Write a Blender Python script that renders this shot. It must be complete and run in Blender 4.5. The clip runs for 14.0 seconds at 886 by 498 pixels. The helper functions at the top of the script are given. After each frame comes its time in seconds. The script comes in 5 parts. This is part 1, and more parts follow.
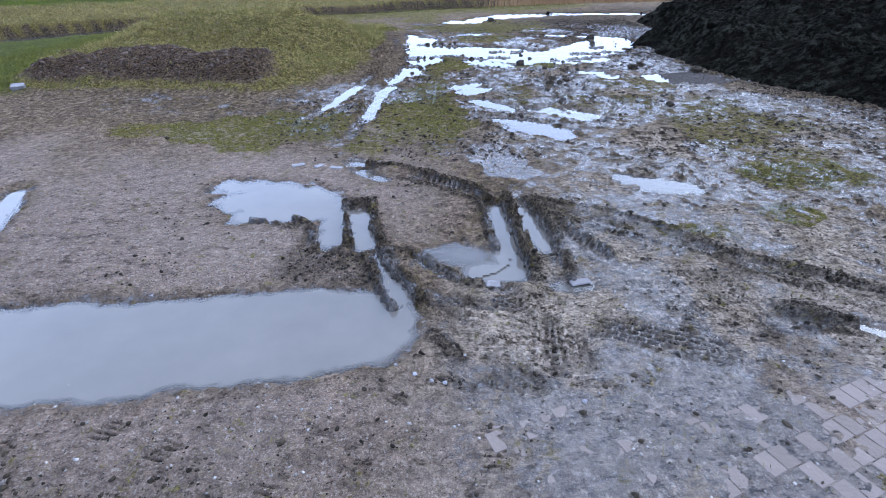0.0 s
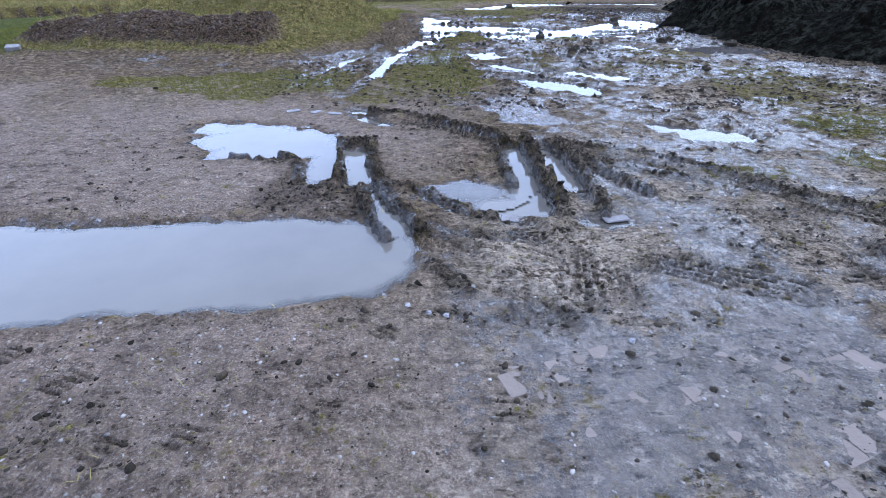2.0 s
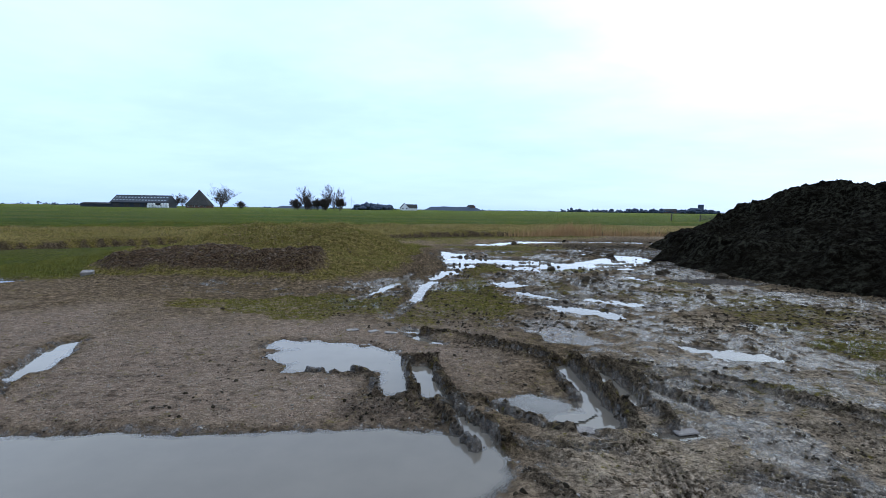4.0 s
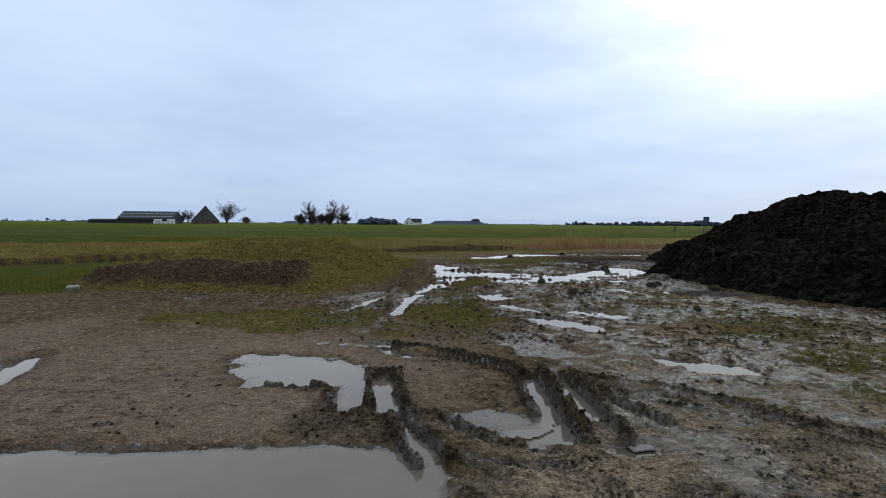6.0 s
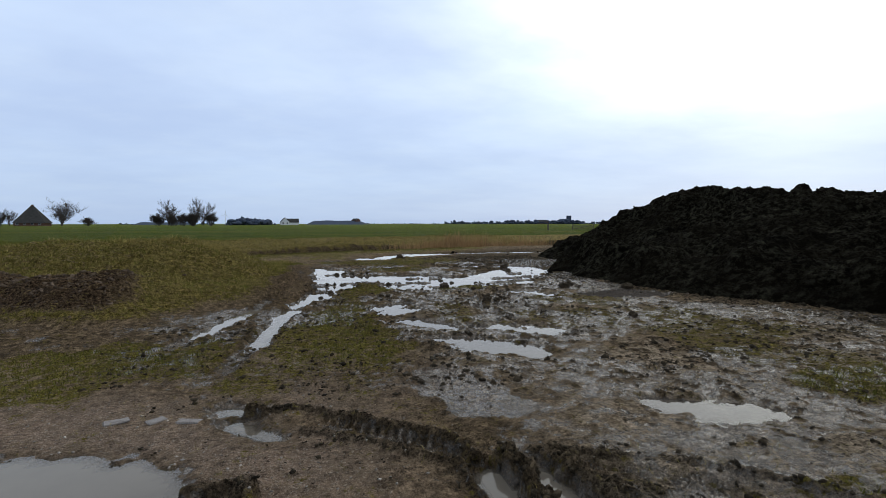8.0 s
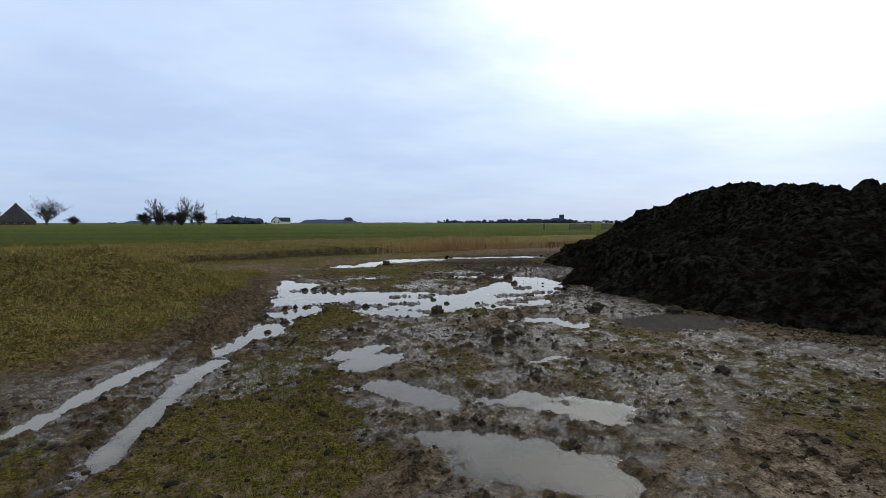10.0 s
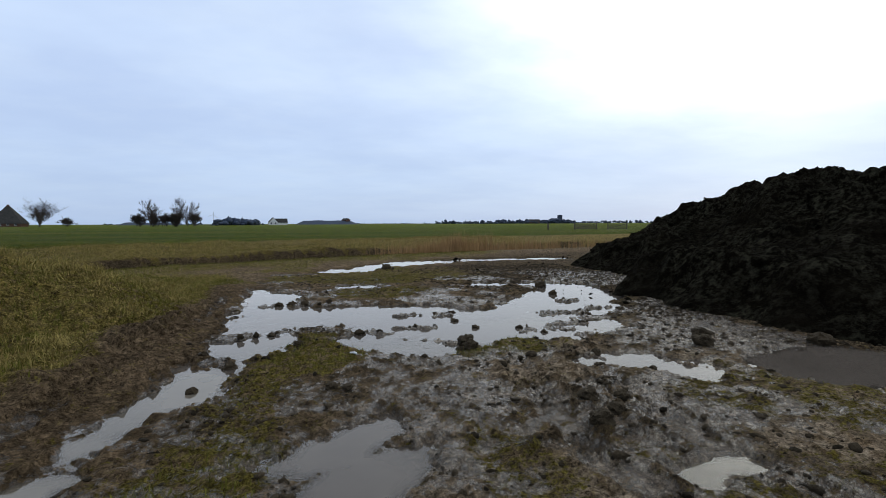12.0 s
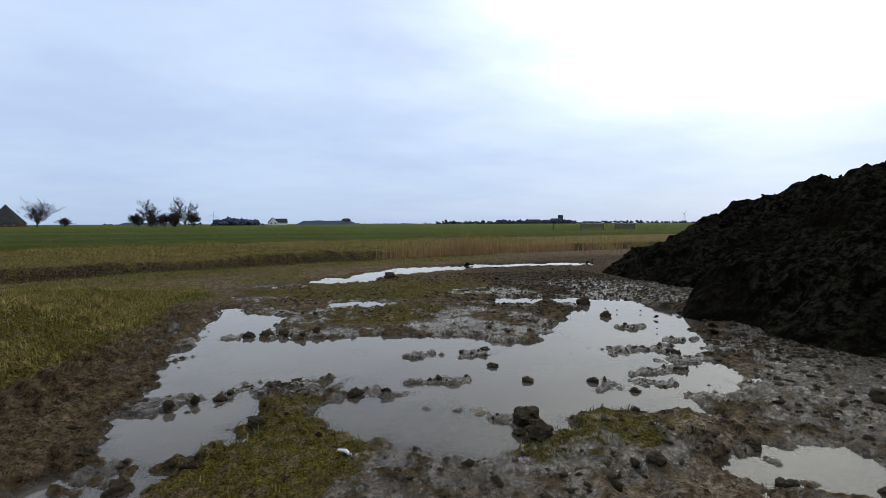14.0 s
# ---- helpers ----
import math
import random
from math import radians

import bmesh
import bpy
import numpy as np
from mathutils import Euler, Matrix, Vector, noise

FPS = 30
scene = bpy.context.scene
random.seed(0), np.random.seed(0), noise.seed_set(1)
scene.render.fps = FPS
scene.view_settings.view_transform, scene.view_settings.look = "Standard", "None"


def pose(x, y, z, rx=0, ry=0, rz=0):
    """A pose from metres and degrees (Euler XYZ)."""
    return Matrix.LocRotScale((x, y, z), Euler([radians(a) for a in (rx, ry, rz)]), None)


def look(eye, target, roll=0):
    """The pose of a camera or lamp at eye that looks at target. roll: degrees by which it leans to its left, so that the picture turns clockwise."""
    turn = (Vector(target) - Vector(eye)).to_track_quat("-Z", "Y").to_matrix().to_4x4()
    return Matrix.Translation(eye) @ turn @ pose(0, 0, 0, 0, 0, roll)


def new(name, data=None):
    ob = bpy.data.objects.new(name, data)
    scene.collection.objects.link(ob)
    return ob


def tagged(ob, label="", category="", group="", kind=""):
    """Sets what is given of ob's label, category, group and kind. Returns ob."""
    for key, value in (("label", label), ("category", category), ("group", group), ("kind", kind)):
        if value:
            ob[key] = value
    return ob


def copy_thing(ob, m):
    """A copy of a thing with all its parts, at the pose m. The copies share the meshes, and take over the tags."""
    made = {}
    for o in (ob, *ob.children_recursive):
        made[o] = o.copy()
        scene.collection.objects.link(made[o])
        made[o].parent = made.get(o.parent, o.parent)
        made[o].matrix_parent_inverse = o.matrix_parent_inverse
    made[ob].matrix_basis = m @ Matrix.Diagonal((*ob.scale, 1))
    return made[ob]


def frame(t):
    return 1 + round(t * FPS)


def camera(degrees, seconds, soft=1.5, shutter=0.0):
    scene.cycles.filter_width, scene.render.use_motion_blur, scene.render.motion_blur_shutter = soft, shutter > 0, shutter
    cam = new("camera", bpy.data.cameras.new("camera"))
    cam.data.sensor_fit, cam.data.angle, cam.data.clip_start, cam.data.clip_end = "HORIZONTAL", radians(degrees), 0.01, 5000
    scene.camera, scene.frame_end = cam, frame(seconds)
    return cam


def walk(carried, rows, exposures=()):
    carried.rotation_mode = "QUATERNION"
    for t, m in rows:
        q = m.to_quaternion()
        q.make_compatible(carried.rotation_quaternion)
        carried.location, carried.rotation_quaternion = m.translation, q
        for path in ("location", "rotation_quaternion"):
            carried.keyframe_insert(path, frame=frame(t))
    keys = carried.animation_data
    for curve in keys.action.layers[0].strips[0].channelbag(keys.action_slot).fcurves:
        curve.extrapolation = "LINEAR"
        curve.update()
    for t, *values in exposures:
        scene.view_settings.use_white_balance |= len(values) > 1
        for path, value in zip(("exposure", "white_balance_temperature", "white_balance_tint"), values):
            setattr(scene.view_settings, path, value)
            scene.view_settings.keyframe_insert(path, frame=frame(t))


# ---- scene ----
cam = camera(84.5, 14.0, soft=0.35)
ROWS = [  # seconds, eye, yaw, pitch, roll
    (0, 0.199, -0.065, 2.176, -1.69, -30.91, -0.21),
    (0.5, 0.342, 0.019, 1.924, -0.87, -30.60, -0.27),
    (1, 0.408, 0.120, 1.680, -0.36, -30.32, -0.27),
    (1.5, 0.373, 0.211, 1.483, -0.09, -30.13, -0.13),
    (2, 0.254, 0.238, 1.394, 0.04, -30.13, 0.18),
    (2.5, 0.078, 0.177, 1.382, 0.15, -28.02, 0.65),
    (3, -0.115, 0.028, 1.419, 0.29, -17.27, 1.10),
    (3.5, -0.262, -0.106, 1.486, 0.41, -8.00, 0.89),
    (3.7, -0.314, -0.165, 1.483, 0.08, -5.47, 0.82),
    (6, 0.094, -0.088, 1.449, 0.71, -2.97, 0.41),
    (6.5, 0.107, 0.191, 1.444, 0.75, -2.96, 0.26),
    (7, 0.078, 0.676, 1.441, -0.55, -2.98, 0.13),
    (7.5, 0.033, 1.319, 1.387, -6.37, -3.00, -0.02),
    (8, 0.023, 1.940, 1.353, -13.20, -2.97, -0.05),
    (10.3, 0.651, 4.740, 1.458, -14.17, -3.11, -0.10),
    (10.5, 0.686, 5.065, 1.438, -14.26, -3.04, -0.15),
    (11, 0.737, 5.692, 1.411, -14.24, -3.02, -0.17),
    (11.5, 0.798, 6.363, 1.353, -14.26, -3.04, -0.20),
    (12, 0.857, 6.907, 1.312, -14.27, -3.01, -0.19),
    (12.5, 0.887, 7.340, 1.291, -14.25, -3.05, -0.19),
    (13, 0.892, 7.751, 1.298, -14.25, -3.06, -0.21),
    (13.5, 0.954, 8.325, 1.317, -14.28, -3.04, -0.22),
    (14, 1.051, 8.919, 1.339, -14.24, -3.00, -0.19),
]
EXPOSURES = [(0.0, 1.46, 4720, 13), (2.4, 1.46, 4720, 13), (3.0, 1.33, 4800, 5), (3.7, 0.76, 5200, 3), (5.8, 0.0, 6250, 4), (14.0, 0.0, 6250, 4)]
walk(cam, [(t, pose(x, y, z, 0, 0, yaw) @ pose(0, 0, 0, 90 + pitch) @ pose(0, 0, 0, 0, 0, roll)) for t, x, y, z, yaw, pitch, roll in ROWS], EXPOSURES)

# ---- light: a bright, thinly overcast winter sky, the sun behind cloud ahead and to the side ----
SUN_AZIMUTH, SUN_HEIGHT = 50.0, 32.0  # degrees clockwise from +y, and above the horizon
sun_way = Vector((math.sin(radians(SUN_AZIMUTH)) * math.cos(radians(SUN_HEIGHT)), math.cos(radians(SUN_AZIMUTH)) * math.cos(radians(SUN_HEIGHT)), math.sin(radians(SUN_HEIGHT))))
sun = new("sun", bpy.data.lights.new("sun", "SUN"))
sun.data.energy, sun.data.angle, sun.data.color = 1.75, radians(175), (1.0, 0.91, 0.78)
sun.matrix_world = look(sun_way * 50, (0, 0, 0))

world = bpy.data.worlds.new("sky")
scene.world = world
world.use_nodes = True
wt = world.node_tree
wt.nodes.clear()


def wnode(kind, **values):
    n = wt.nodes.new(kind)
    for k, v in values.items():
        if k in n.inputs:
            n.inputs[k].default_value = v
    return n


def wmath(op, a, b=None):
    n = wt.nodes.new("ShaderNodeMath")
    n.operation = op
    for k, v in enumerate((a, b)):
        if v is None:
            continue
        if isinstance(v, (int, float)):
            n.inputs[k].default_value = v
        else:
            wt.links.new(v, n.inputs[k])
    return n.outputs[0]


def wmix(fac, a, b):
    n = wt.nodes.new("ShaderNodeMix")
    n.data_type = "RGBA"
    for k, v in (("Factor", fac), ("A", a), ("B", b)):
        s = [i for i in n.inputs if i.name == k and i.type == ("VALUE" if k == "Factor" else "RGBA")][0]
        if isinstance(v, (int, float, tuple)):
            s.default_value = v
        else:
            wt.links.new(v, s)
    return [o for o in n.outputs if o.type == "RGBA"][0]


w_dir = wt.nodes.new("ShaderNodeTexCoord").outputs["Generated"]
w_sep = wt.nodes.new("ShaderNodeSeparateXYZ")
wt.links.new(w_dir, w_sep.inputs[0])
w_up = wmath("MAXIMUM", w_sep.outputs[2], 0.0)
w_den = wmath("ADD", w_up, 0.12)
w_flat = wt.nodes.new("ShaderNodeCombineXYZ")
wt.links.new(wmath("DIVIDE", w_sep.outputs[0], w_den), w_flat.inputs[0])
wt.links.new(wmath("DIVIDE", w_sep.outputs[1], w_den), w_flat.inputs[1])


def wnoise(scale, detail, rough, lo, hi, stretch=(1, 1, 1)):
    mp = wt.nodes.new("ShaderNodeMapping")
    mp.inputs["Scale"].default_value = stretch
    mp.inputs["Rotation"].default_value = (0, 0, 0.35)
    wt.links.new(w_flat.outputs[0], mp.inputs[0])
    n = wnode("ShaderNodeTexNoise", Scale=scale, Detail=detail, Roughness=rough)
    wt.links.new(mp.outputs[0], n.inputs["Vector"])
    r = wt.nodes.new("ShaderNodeMapRange")
    r.interpolation_type = "SMOOTHSTEP"
    r.inputs["From Min"].default_value, r.inputs["From Max"].default_value = lo, hi
    wt.links.new(n.outputs["Fac"], r.inputs["Value"])
    return r.outputs["Result"]


w_sky = wt.nodes.new("ShaderNodeTexSky")
w_sky.sky_type = "NISHITA"
w_sky.sun_disc = False
w_sky.sun_elevation, w_sky.sun_rotation = radians(SUN_HEIGHT), radians(SUN_AZIMUTH)
w_sky.air_density, w_sky.dust_density = 1.0, 1.5
w_blue = wt.nodes.new("ShaderNodeVectorMath")
w_blue.operation = "SCALE"
w_blue.inputs["Scale"].default_value = 0.09
wt.links.new(w_sky.outputs[0], w_blue.inputs[0])
# brightness of the cloud sheet towards the hidden sun
w_dot = wt.nodes.new("ShaderNodeVectorMath")
w_dot.operation = "DOT_PRODUCT"
wt.links.new(w_dir, w_dot.inputs[0])
w_dot.inputs[1].default_value = sun_way
w_glow = wmath("POWER", wmath("MAXIMUM", wmath("MULTIPLY", wmath("ADD", w_dot.outputs["Value"], 1.0), 0.5), 0.0), 15.0)
w_band = wnoise(0.5, 5, 0.55, 0.34, 0.68, (1.0, 1.1, 1))
w_wisp = wnoise(1.3, 6, 0.55, 0.4, 0.78, (1.0, 1.2, 1))
w_veil = wnoise(0.8, 6, 0.55, 0.32, 0.66, (1.0, 1.3, 1))
w_cloud = wmix(w_band, (0.55, 0.64, 0.90, 1), (0.70, 0.80, 1.04, 1))
w_cloud = wmix(wmath("MULTIPLY", w_wisp, 0.40), w_cloud, (0.80, 0.87, 1.0, 1))
w_high = wt.nodes.new("ShaderNodeMapRange")
w_high.interpolation_type = "SMOOTHSTEP"
for w_key, w_value in (("From Min", 0.10), ("From Max", 0.34), ("To Min", 0.22), ("To Max", 1.0)):
    w_high.inputs[w_key].default_value = w_value
wt.links.new(w_up, w_high.inputs["Value"])
w_glow = wmath("MULTIPLY", w_glow, w_high.outputs["Result"])
w_thin = wmath("MULTIPLY", w_glow, wmath("ADD", 0.45, wmath("MULTIPLY", w_veil, 0.95)))
w_cloud = wmix(wmath("MINIMUM", wmath("MULTIPLY", w_thin, 0.9), 1.0), w_cloud, (1.45, 1.46, 1.46, 1))
w_core = wmath("POWER", wmath("MAXIMUM", wmath("MULTIPLY", wmath("ADD", w_dot.outputs["Value"], 1.0), 0.5), 0.0), 60.0)
w_cloud = wmix(wmath("MULTIPLY", w_core, wmath("ADD", 0.6, wmath("MULTIPLY", w_veil, 0.4))), w_cloud, (3.2, 3.1, 2.9, 1))
# a paler, greyer blue low over the land
w_low = wmath("POWER", wmath("SUBTRACT", 1.0, wmath("MINIMUM", wmath("MULTIPLY", w_up, 2.7), 1.0)), 2.0)
w_cloud = wmix(wmath("MULTIPLY", w_low, 0.8), w_cloud, (0.45, 0.55, 0.78, 1))
w_all = wmix(0.88, w_blue.outputs[0], w_cloud)
w_bg = wt.nodes.new("ShaderNodeBackground")
w_bg.inputs["Strength"].default_value = 1.06
wt.links.new(w_all, w_bg.inputs["Color"])
wt.links.new(w_bg.outputs[0], wt.nodes.new("ShaderNodeOutputWorld").inputs[0])

# ---- materials ----
class Mat:
    """A node material: short calls for the nodes that are used below."""

    def __init__(self, name, rough=0.8, spec=0.4):
        self.m = bpy.data.materials.new(name)
        self.m.use_nodes = True
        self.t = self.m.node_tree
        self.b = self.t.nodes["Principled BSDF"]
        self.b.inputs["Roughness"].default_value = rough
        self.b.inputs["Specular IOR Level"].default_value = spec
        self.pos = self.t.nodes.new("ShaderNodeNewGeometry").outputs["Position"]

    def link(self, v, s):
        if isinstance(v, (int, float)):
            s.default_value = v
        elif isinstance(v, tuple):
            s.default_value = v if len(v) == len(s.default_value) else (*v, 1)
        else:
            self.t.links.new(v, s)

    def noise(self, scale, detail=4, rough=0.55, lo=0.3, hi=0.7, vec=None, stretch=None):
        n = self.t.nodes.new("ShaderNodeTexNoise")
        n.inputs["Scale"].default_value, n.inputs["Detail"].default_value, n.inputs["Roughness"].default_value = scale, detail, rough
        v = vec or self.pos
        if stretch:
            mp = self.t.nodes.new("ShaderNodeMapping")
            mp.inputs["Scale"].default_value = stretch
            self.t.links.new(v, mp.inputs[0])
            v = mp.outputs[0]
        self.t.links.new(v, n.inputs["Vector"])
        return self.range(n.outputs["Fac"], lo, hi)

    def range(self, v, lo, hi, a=0.0, b=1.0):
        r = self.t.nodes.new("ShaderNodeMapRange")
        for k, x in (("From Min", lo), ("From Max", hi), ("To Min", a), ("To Max", b)):
            r.inputs[k].default_value = x
        self.link(v, r.inputs["Value"])
        return r.outputs["Result"]

    def voronoi(self, scale, feature="F1", out="Distance"):
        n = self.t.nodes.new("ShaderNodeTexVoronoi")
        n.feature = feature
        n.inputs["Scale"].default_value = scale
        self.t.links.new(self.pos, n.inputs["Vector"])
        return n.outputs[out]

    def math(self, op, a, b=0.0):
        n = self.t.nodes.new("ShaderNodeMath")
        n.operation = op
        self.link(a, n.inputs[0])
        self.link(b, n.inputs[1])
        return n.outputs[0]

    def mix(self, fac, a, b):
        n = self.t.nodes.new("ShaderNodeMix")
        n.data_type = "RGBA"
        self.link(fac, n.inputs[0])
        self.link(a, n.inputs[6])
        self.link(b, n.inputs[7])
        return n.outputs[2]

    def attr(self, name):
        n = self.t.nodes.new("ShaderNodeAttribute")
        n.attribute_name = name
        s = self.t.nodes.new("ShaderNodeSeparateColor")
        self.t.links.new(n.outputs["Color"], s.inputs[0])
        return (*s.outputs, n.outputs["Alpha"])

    def island(self):
        return self.t.nodes.new("ShaderNodeNewGeometry").outputs["Random Per Island"]

    def object_random(self):
        return self.t.nodes.new("ShaderNodeObjectInfo").outputs["Random"]

    def bump(self, height, distance, strength=1.0):
        n = self.t.nodes.new("ShaderNodeBump")
        n.inputs["Strength"].default_value, n.inputs["Distance"].default_value = strength, distance
        self.t.links.new(height, n.inputs["Height"])
        self.t.links.new(n.outputs[0], self.b.inputs["Normal"])

    def done(self, colour, rough=None):
        self.link(colour, self.b.inputs["Base Color"])
        if rough is not None:
            self.link(rough, self.b.inputs["Roughness"])
        return self.m


def varied(name, dark, light, scale=8.0, rough=0.85, bump=0.004, per="", spec=0.04, stretch=None):
    """A matt surface between two colours, mottled at two scales, with a fine relief."""
    k = Mat(name, rough, spec)
    f = k.math("ADD", k.math("MULTIPLY", k.noise(scale, 5, stretch=stretch), 0.6), k.math("MULTIPLY", k.noise(scale * 7, 4), 0.4))
    if per == "island":
        f = k.math("ADD", k.math("MULTIPLY", f, 0.45), k.math("MULTIPLY", k.island(), 0.55))
    elif per == "object":
        f = k.math("ADD", k.math("MULTIPLY", f, 0.5), k.math("MULTIPLY", k.object_random(), 0.5))
    if bump:
        k.bump(k.noise(scale * 5, 5), bump)
    return k.done(k.mix(f, dark, light))


def ground_material():
    k = Mat("ground", 0.9, 0.03)
    grass, straw, rubble, dark = k.attr("cover")
    wet, field, earth, silt = k.attr("state")
    big, mid, fine = k.noise(0.7, 5), k.noise(5.0, 6, 0.6), k.noise(26.0, 7, 0.75, 0.40, 0.60)
    grit = k.noise(110.0, 4, 0.65, 0.38, 0.62)
    patch = k.noise(1.7, 6, 0.62, 0.36, 0.64)
    clump = k.noise(13.0, 7, 0.72, 0.47, 0.57)
    chips = k.noise(48.0, 4, 0.7, 0.58, 0.64)
    # fine also drives the bump: crevice shade is painted dark in its hollows
    mud = k.mix(fine, (0.030, 0.021, 0.011), (0.47, 0.350, 0.238))
    mud = k.mix(k.math("MULTIPLY", k.math("MULTIPLY", big, mid), 0.6), mud, (0.26, 0.182, 0.105))
    mud = k.mix(k.math("MULTIPLY", k.range(grit, 0.6, 1.0), 0.5), mud, (0.33, 0.245, 0.16))
    mud = k.mix(k.math("MULTIPLY", patch, 0.35), mud, (0.085, 0.062, 0.036))
    mud = k.mix(k.math("MULTIPLY", clump, 0.60), mud, (0.024, 0.018, 0.010))
    streak = k.noise(34.0, 5, 0.7, 0.36, 0.64, stretch=(0.4, 1.0, 1.0))
    pink = k.mix(k.math("ADD", k.math("MULTIPLY", fine, 0.6), k.math("MULTIPLY", streak, 0.4)), (0.105, 0.074, 0.052), (0.480, 0.346, 0.250))
    pink = k.mix(k.math("MULTIPLY", patch, 0.5), pink, k.mix(big, (0.185, 0.130, 0.100), (0.34, 0.268, 0.20)))
    pink = k.mix(k.math("MULTIPLY", k.range(grit, 0.6, 1.0), 0.5), pink, (0.52, 0.43, 0.345))
    pink = k.mix(k.math("MULTIPLY", clump, 0.32), pink, (0.10, 0.072, 0.048))
    pink = k.mix(k.math("MULTIPLY", k.noise(42.0, 4, 0.7, 0.59, 0.65, stretch=(0.55, 1.0, 1.0)), 0.85), pink, (0.045, 0.034, 0.024))
    pink = k.mix(k.math("MULTIPLY", chips, 0.6), pink, (0.60, 0.52, 0.43))
    col = k.mix(rubble, mud, pink)
    skin = k.range(k.math("ADD", k.math("MULTIPLY", mid, 0.6), k.math("MULTIPLY", fine, 0.4)), 0.22, 0.40)
    # pale silt, its albedo raised so the colour holds some of the sky sheen
    col = k.mix(k.math("MULTIPLY", k.math("MULTIPLY", silt, skin), 0.95), col, k.mix(k.math("MULTIPLY", fine, streak), (0.310, 0.246, 0.184), (0.72, 0.600, 0.480)))
    col = k.mix(k.math("MULTIPLY", silt, k.noise(22.0, 6, 0.72, 0.55, 0.62, stretch=(0.6, 1.0, 1.0))), col, (0.045, 0.035, 0.023))
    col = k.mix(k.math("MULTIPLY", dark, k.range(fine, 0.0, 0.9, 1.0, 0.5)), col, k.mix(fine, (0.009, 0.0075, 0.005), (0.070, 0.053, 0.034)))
    col = k.mix(earth, col, k.mix(fine, (0.008, 0.006, 0.004), (0.138, 0.092, 0.056)))
    blades = k.noise(60.0, 6, 0.8, 0.42, 0.58)
    tuft = k.noise(9.0, 6, 0.7, 0.40, 0.60)
    green = k.mix(blades, (0.010, 0.010, 0.002), (0.235, 0.210, 0.047))
    green = k.mix(k.math("MULTIPLY", mid, 0.4), green, (0.18, 0.128, 0.032))
    # the near-black end draws shadowed gaps between tufts into the dry grass
    dry = k.mix(k.math("ADD", k.math("MULTIPLY", blades, 0.5), k.math("MULTIPLY", tuft, 0.5)), (0.009, 0.007, 0.002), (0.33, 0.256, 0.087))
    patchy = k.range(k.math("ADD", k.math("MULTIPLY", grass, 0.95), k.math("MULTIPLY", k.math("ADD", fine, mid), 0.5)), 0.72, 0.92)
    patchy = k.math("MULTIPLY", patchy, k.noise(13.0, 6, 0.72, 0.40, 0.52))
    col = k.mix(patchy, col, green)
    col = k.mix(k.math("MULTIPLY", straw, k.range(mid, 0.1, 0.7, 0.4, 1.0)), col, dry)
    lush = k.mix(k.noise(0.9, 6, 0.7), (0.024, 0.043, 0.002), (0.068, 0.094, 0.006))
    lush = k.mix(k.math("MULTIPLY", k.noise(0.06, 4, 0.6, 0.42, 0.7, stretch=(0.35, 1.6, 1)), 0.5), lush, (0.125, 0.112, 0.014))
    col = k.mix(field, col, lush)
    film = k.range(k.math("SUBTRACT", k.math("MULTIPLY", wet, 1.05), k.math("ADD", k.math("MULTIPLY", fine, 0.34), k.math("MULTIPLY", mid, 0.58))), 0.0, 0.16)
    damp = k.range(wet, 0.0, 0.5)
    col = k.mix(k.math("MULTIPLY", damp, 0.3), col, (0.03, 0.022, 0.015))
    col = k.mix(k.math("MULTIPLY", film, 0.5), col, (0.075, 0.058, 0.044))
    # random fine dark and bright specks over everything for contrast, tinted iron-brown
    speck = k.range(k.math("ADD", k.math("MULTIPLY", k.noise(18.0, 8, 0.8, 0.38, 0.62), 0.6), k.math("MULTIPLY", k.noise(55.0, 5, 0.75, 0.38, 0.62), 0.4)), 0.1, 0.9)
    shade = k.t.nodes.new("ShaderNodeMix")
    shade.data_type, shade.blend_type = "RGBA", "MULTIPLY"
    k.link(k.range(rubble, 0.0, 1.0, 1.0, 0.42), shade.inputs[0])
    k.link(col, shade.inputs[6])
    k.link(k.mix(speck, (0.27, 0.255, 0.22), (1.72, 1.655, 1.50)), shade.inputs[7])
    col = shade.outputs[2]
    rough = k.range(film, 0.0, 1.0, 0.85, 0.16)
    k.link(k.range(film, 0.0, 1.0, 0.02, 0.75), k.b.inputs["Specular IOR Level"])
    k.bump(k.math("MULTIPLY", k.math("ADD", k.math("ADD", k.math("MULTIPLY", fine, 0.7), k.math("MULTIPLY", clump, 0.5)), k.math("MULTIPLY", grit, 0.30)), k.range(film, 0.0, 1.0, 1.0, 0.35)), 0.045, 1.0)
    return k.done(col, rough)


